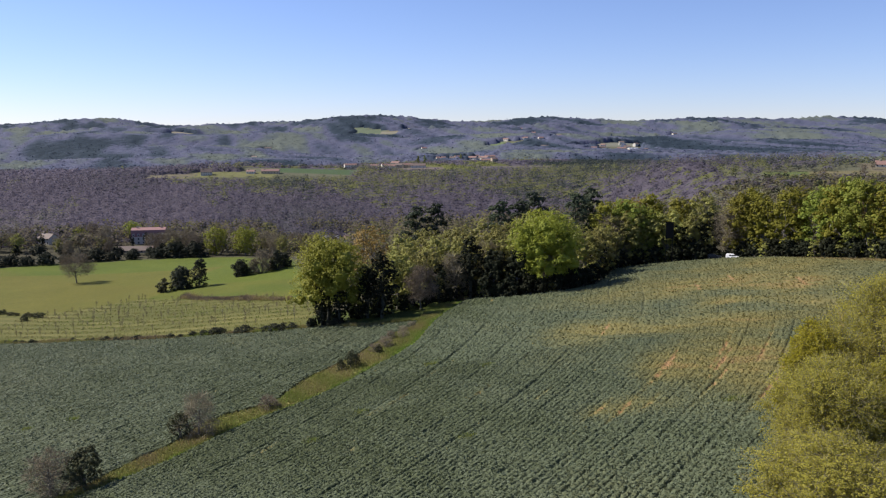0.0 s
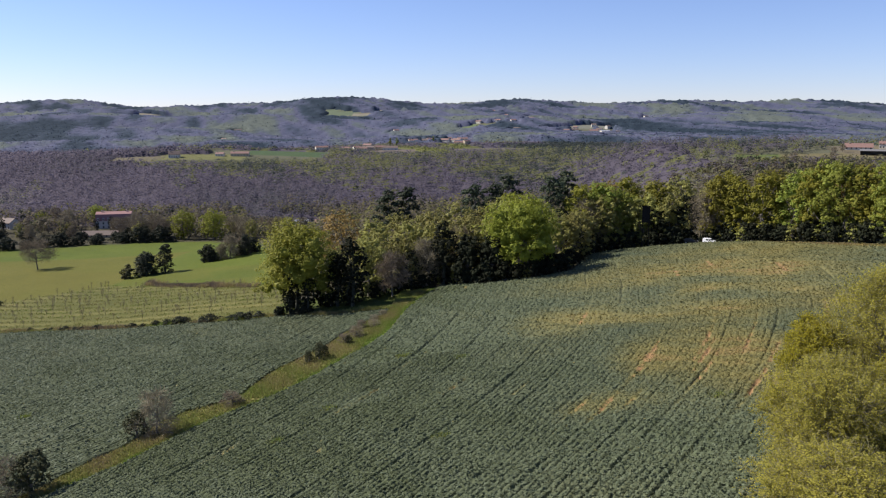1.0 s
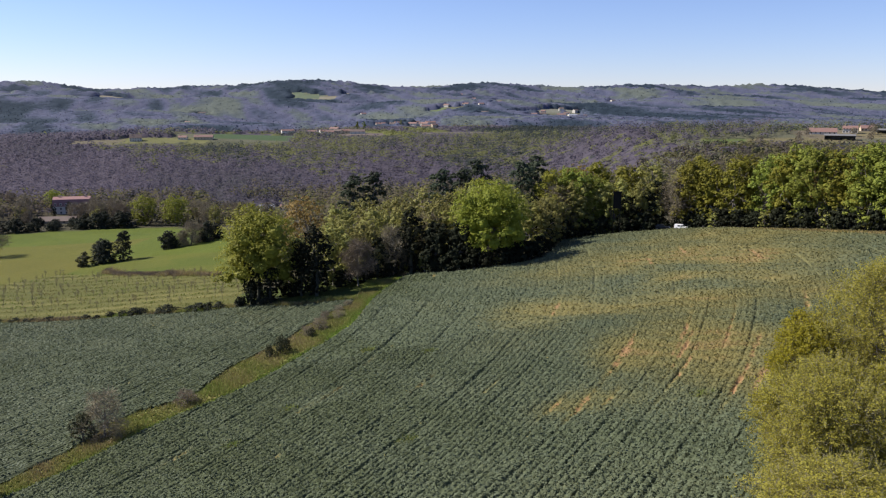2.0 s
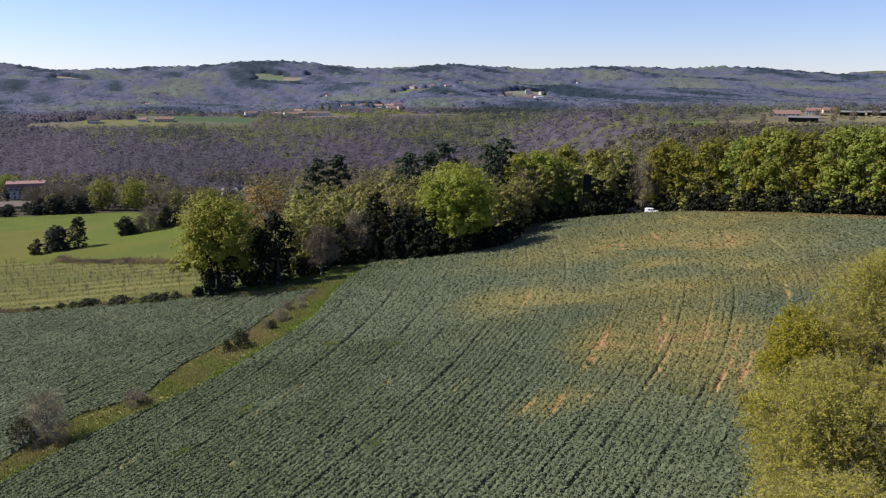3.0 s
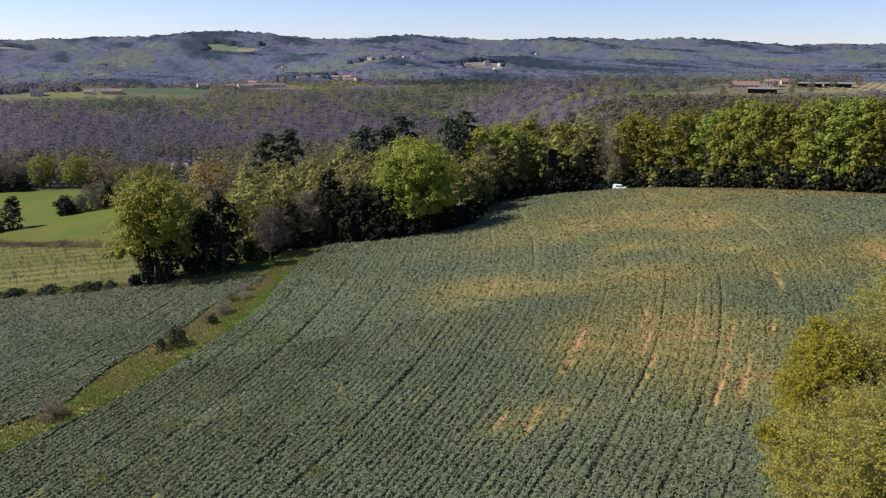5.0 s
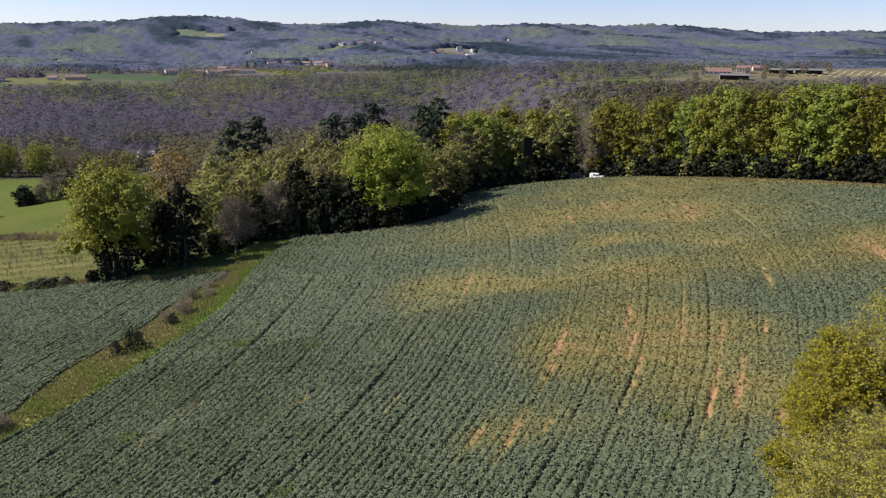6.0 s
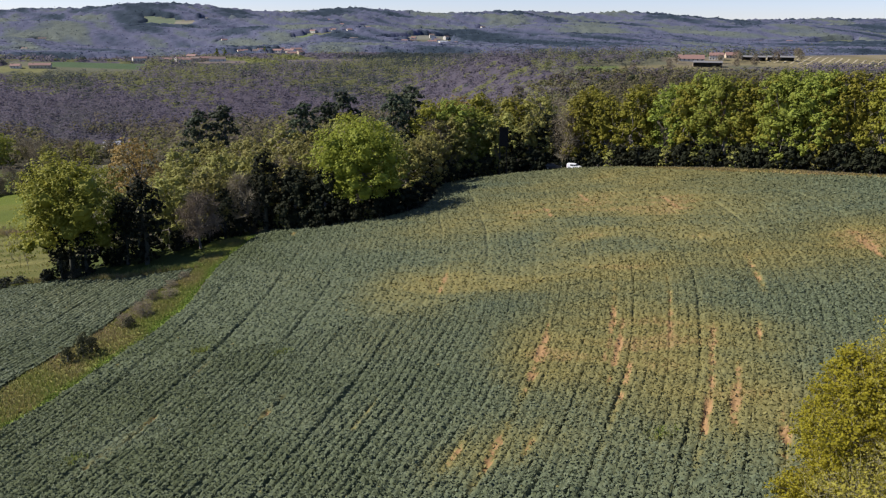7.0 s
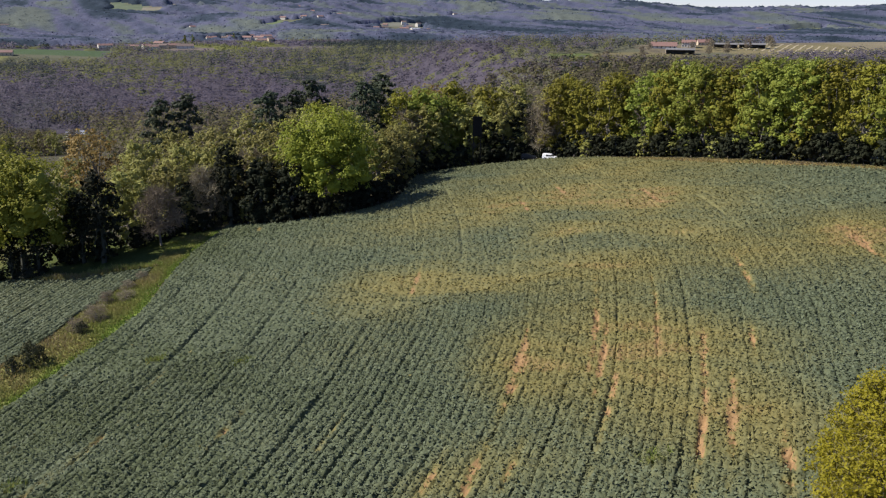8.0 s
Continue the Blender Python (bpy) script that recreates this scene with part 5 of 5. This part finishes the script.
house("manor_house", "large pale house with red mansard roof and dormers", -242, 604, 12, 25, 12, 6.2, 6.6, WALL, RED_TILE, 7, 2, 2, True)
house("farmhouse", "white house with brown tiled roof among trees", -314, 590, -25, 12, 9, 5.2, 3.0, WALL, BROWN_TILE, 4, 2)
house("long_barn", "long low barn with brown tiled roof", -233, 556, 8, 24, 9, 2.3, 2.4, STONE, BROWN_TILE, 5, 1, 0)
house("cottage", "small house with grey roof among valley trees", -106, 634, 20, 11, 7, 3.0, 2.2, WALL, SHEET, 3, 1)
house("cottage", "small pale house among valley trees", -92, 640, -10, 8, 6, 2.8, 2.0, WALL, TILE, 3, 1)
house("farmhouse", "white farmhouse with steep brown roof by a field", -374, 1160, 15, 16, 10, 5, 4.5, WALL, BROWN_TILE, 5, 2)
house("farmhouse", "ochre farm building beside a green field", -284, 1178, 5, 26, 10, 4, 2.6, STONE, TILE, 6, 1)
house("cottage", "small pale farm building beside a green field", -312, 1174, -8, 12, 8, 3.4, 2.4, WALL, TILE, 3, 1)
VILLAGE = ((-238, 1699, 20, 26, 11, 6, TILE), (-180, 1640, -10, 18, 10, 6, TILE), (-158, 1632, 30, 15, 10, 7, TILE), (-146, 1612, 5, 22, 12, 6, TILE), (-128, 1625, -20, 16, 10, 7, BROWN_TILE), (-110, 1640, 12, 24, 11, 6, TILE), (-89, 1621, 0, 30, 14, 5, BROWN_TILE), (-140, 1690, -30, 20, 11, 8, TILE), (-50, 1881, 10, 22, 12, 7, TILE), (-20, 1900, -15, 18, 11, 6, BROWN_TILE))
UPPER_VILLAGE = ((30, 1940, 25, 22, 12, 7, TILE), (52, 1758, 0, 20, 11, 6, TILE), (70, 1790, 40, 16, 10, 7, WALL), (90, 1840, -20, 20, 11, 6, TILE), (-60, 2000, 15, 26, 12, 6, BROWN_TILE), (0, 2060, -5, 24, 12, 6, TILE), (407, 2403, 10, 40, 14, 6, BROWN_TILE), (470, 2380, -15, 26, 12, 7, TILE), (500, 2367, 20, 30, 13, 7, SHEET), (540, 2350, 0, 24, 12, 7, TILE))
for x, y, turn, w_, d_, h_, roof_ in VILLAGE + UPPER_VILLAGE:
    house("village_house", "pale village house with tiled roof" if roof_ is not SHEET else "village hall with pale sheet roof", x, y, turn, w_, d_, h_, d_ * 0.27, WALL if w_ % 4 else STONE, roof_ if roof_ is not WALL else TILE, 4, 2)
rng = random.Random(77)
for x, y in HAMLETS:
    house("hill_house", "pale house with tiled roof among the distant trees", x, y, rng.uniform(-40, 40), rng.uniform(14, 26), 11, rng.uniform(6, 9), 3.2, WALL, rng.choice((TILE, TILE, BROWN_TILE)), 3, 2, 0)
open_barn("open_barn", "dark open-fronted barn with weathered grey roof", 394, 715, -28, 25, 11, 4.0, FIBRE)
open_barn("open_barn", "long farm shed with weathered grey roof", 466, 756, -31, 22, 9, 3.4, FIBRE)
open_barn("open_barn", "long farm shed with weathered grey roof", 493, 752, -33, 24, 9, 3.4, FIBRE)
house("farmhouse", "long farmhouse with red tiled roof and pale gable", 401, 758, -28, 24, 9, 2.8, 3.4, WALL, TILE, 6, 1)
house("farmhouse", "pale two-storey farmhouse with red tiled roof", 431, 764, -30, 13, 9, 4.6, 2.6, WALL, TILE, 5, 2)
house("barn_house", "farm building with red tiled roof", 458, 782, -20, 12, 9, 3.2, 2.6, STONE, TILE, 4, 1, 0)

# hay lying in swaths on the plateau
v, f = [], []
for i in range(-13, 18):
    ox, oy = 560 + 7 * i * 0.71, 712 - 7 * i * 0.70
    for k in range(-9, 9):
        x, y = ox + 0.70 * k * 5.0 + 0.5 * math.sin(k + i), oy + 0.71 * k * 5.0
        if k > -9:
            o = len(v)
            f.extend(((o - 3, o, o + 1, o - 2), (o - 2, o + 1, o + 2, o - 1)))
        for u, up in ((-0.95, 0.05), (0, 0.4), (0.95, 0.05)):
            v.append((x + 0.71 * u, y - 0.70 * u, float(height(x, y)) + up))
hay = mesh_of("hay_swaths", v, f, smooth=True)
hay.materials.append(plain("dry_hay", (0.27, 0.225, 0.135), (0.36, 0.305, 0.19), 0.6, 0.95, relief=0.08))
tagged(new("hay_swaths", hay), "pale dry hay lying in swaths on a mown field", "hay", kind="stuff")


def hunting_hide(x, y, floor):
    """A boarded pigeon hide on posts among the trees."""
    base = float(height(x, y))
    root = tagged(new("hunting_hide"), "dark boarded hunting hide on posts at the wood's edge", "hide")
    root.matrix_basis = Matrix.Translation((x, y, base)) @ Matrix.Rotation(radians(-14), 4, "Z")
    f = floor - base
    part("cabin", box_mesh("cabin", -1.0, 1.0, -1.0, 1.0, f, f + 4.4, 0.03), BLACKWOOD, root)
    part("roof", prism_mesh("roof", [(-1.25, f + 4.4), (1.25, f + 4.4), (1.25, f + 4.55), (-1.25, f + 4.85)], -1.2, 1.2), BLACKWOOD, root)
    for i in range(8):
        u = -0.98 + 0.28 * i
        part("plank", box_mesh("plank", u - 0.12, u + 0.12, -1.04, -1.004, f + 0.02, f + 4.3), BLACKWOOD, root)
    for u, w in ((-0.9, -0.9), (0.9, -0.9), (-0.9, 0.9), (0.9, 0.9)):
        part("post", box_mesh("post", u - 0.09, u + 0.09, w - 0.09, w + 0.09, -0.4, f), BLACKWOOD, root)
    return root


BLACKWOOD = plain("tarred_boards", (0.004, 0.004, 0.004), (0.01, 0.009, 0.008), 1.0, 1.0)
hunting_hide(61.2, 229.5, 16.3)

# weeds standing out of the crop
rng = np.random.default_rng(91)
wx, wy = [], []
for x, y in ((0.8, 90.4), (-5.4, 133), (-20.2, 99.2), (4.5, 125.7), (-15, 109.4), (32, 86.2), (-70.7, 133.4), (-78.4, 131.2)):
    k = 55
    wx.append(x + rng.normal(0, 0.55, k))
    wy.append(y + rng.normal(0, 0.45, k))
wx, wy = np.concatenate(wx), np.concatenate(wy)
weeds = grass("weeds", wx, wy, rng.uniform(0.05, 0.5, len(wx)), rng.uniform(0.6, 0.85, len(wx)), 92, "yellow-green weeds standing out of the crop", 6)

# ---- vehicles at the wood's edge ----
PAINT = plain("white_car_paint", (0.78, 0.78, 0.78), (0.84, 0.84, 0.84), 0.5, 0.3)
DARKPAINT = plain("dark_car_paint", (0.015, 0.017, 0.02), (0.03, 0.032, 0.036), 0.5, 0.3)
RUBBER = plain("rubber", (0.02, 0.02, 0.02), (0.035, 0.035, 0.035), 3.0, 0.9)
RIM = plain("steel_rim", (0.4, 0.4, 0.42), (0.55, 0.55, 0.57), 3.0, 0.35, 0.8)
LAMP = plain("lamp_glass", (0.7, 0.7, 0.68), (0.8, 0.8, 0.78), 3.0, 0.1)
REDLAMP = plain("red_lamp", (0.45, 0.02, 0.02), (0.55, 0.03, 0.03), 3.0, 0.2)


def shell(name, outline, half, tuck=0.12):
    """A car body from its side outline (x, z): narrower towards the roof, edges rounded."""
    bm = bmesh.new()
    top = max(z for _, z in outline)
    rows = []
    for s in (-1, 1):
        rows.append([bm.verts.new((x, s * (half - tuck * max(0, (z - 0.9) / (top - 0.9))), z)) for x, z in outline])
    bm.faces.new(rows[0]), bm.faces.new(rows[1][::-1])
    k = len(outline)
    for i in range(k):
        bm.faces.new((rows[0][i], rows[1][i], rows[1][(i + 1) % k], rows[0][(i + 1) % k]))
    bmesh.ops.recalc_face_normals(bm, faces=bm.faces)
    bmesh.ops.bevel(bm, geom=list(bm.edges), offset=0.05, segments=2, affect="EDGES")
    return from_bm(name, bm)


def disc(name, radius, thick, hub=0.0):
    bm = bmesh.new()
    bmesh.ops.create_cone(bm, cap_ends=True, segments=20, radius1=radius, radius2=radius, depth=thick, matrix=Matrix.Rotation(radians(90), 4, "X"))
    bmesh.ops.bevel(bm, geom=[e for e in bm.edges], offset=thick * 0.15, segments=1, affect="EDGES")
    return from_bm(name, bm)


def vehicle(name, label, m, outline, half, length, paint, side_panes, windscreen):
    root = tagged(new(name), label, "car")
    root.matrix_basis = m
    part("body", shell("body", outline, half), paint, root)
    for x0, x1, z0, z1 in side_panes:
        for s in (-1, 1):
            part("side_window", box_mesh("side_window", x0, x1, s * (half - 0.07) - 0.03, s * (half - 0.07) + 0.03, z0, z1, 0.01), PANE, root)
    (xa, za), (xb, zb) = windscreen
    bm = bmesh.new()
    q = [bm.verts.new(c) for c in ((xa + 0.03, -half + 0.16, za), (xa + 0.03, half - 0.16, za), (xb + 0.03, half - 0.22, zb), (xb + 0.03, -half + 0.22, zb))]
    f = bm.faces.new(q)
    bmesh.ops.solidify(bm, geom=[f], thickness=0.03)
    part("windscreen", from_bm("windscreen", bm), PANE, root)
    for x in (length * 0.31, -length * 0.30):
        for s in (-1, 1):
            tyre = part("wheel", disc("wheel", 0.32, 0.2), RUBBER, root)
            tyre.location = (x, s * (half - 0.07), 0.32)
            part("rim", disc("rim", 0.2, 0.215), RIM, tyre)
    for s in (-1, 1):
        part("headlight", box_mesh("headlight", length / 2 - 0.16, length / 2 + 0.015, s * (half - 0.25) - 0.17, s * (half - 0.25) + 0.17, 0.68, 0.86, 0.03), LAMP, root)
        part("tail_light", box_mesh("tail_light", -length / 2 - 0.015, -length / 2 + 0.1, s * (half - 0.13) - 0.07, s * (half - 0.13) + 0.07, 0.85, 1.25, 0.02), REDLAMP, root)
    part("bumper", box_mesh("bumper", length / 2 - 0.12, length / 2 + 0.05, -half + 0.05, half - 0.05, 0.3, 0.55, 0.04), RUBBER, root)
    return root


VAN = [(-2.1, 0.3), (2.1, 0.3), (2.15, 0.75), (1.95, 0.98), (1.15, 1.12), (0.55, 1.72), (-0.2, 1.85), (-2.05, 1.82), (-2.12, 1.0)]
CAR = [(-2.1, 0.3), (2.1, 0.3), (2.12, 0.7), (1.85, 0.92), (0.95, 1.0), (0.25, 1.46), (-1.2, 1.48), (-1.95, 1.0), (-2.12, 0.85)]
vehicle("white_van", "small white van parked at the wood's edge", place(76.9, 220.8, -38, 0.82, 0.88, -0.02), VAN, 0.9, 4.25, PAINT, ((0.02, 0.92, 1.08, 1.62), (-0.95, -0.08, 1.08, 1.62)), ((1.12, 1.14), (0.58, 1.68)))
vehicle("dark_car", "dark car parked in the trees' shade", place(73.6, 226.8, -20, 1, 1, -0.02), CAR, 0.87, 4.25, DARKPAINT, ((-0.15, 0.55, 1.0, 1.36), (-1.1, -0.25, 1.0, 1.36)), ((0.92, 1.02), (0.28, 1.43)))
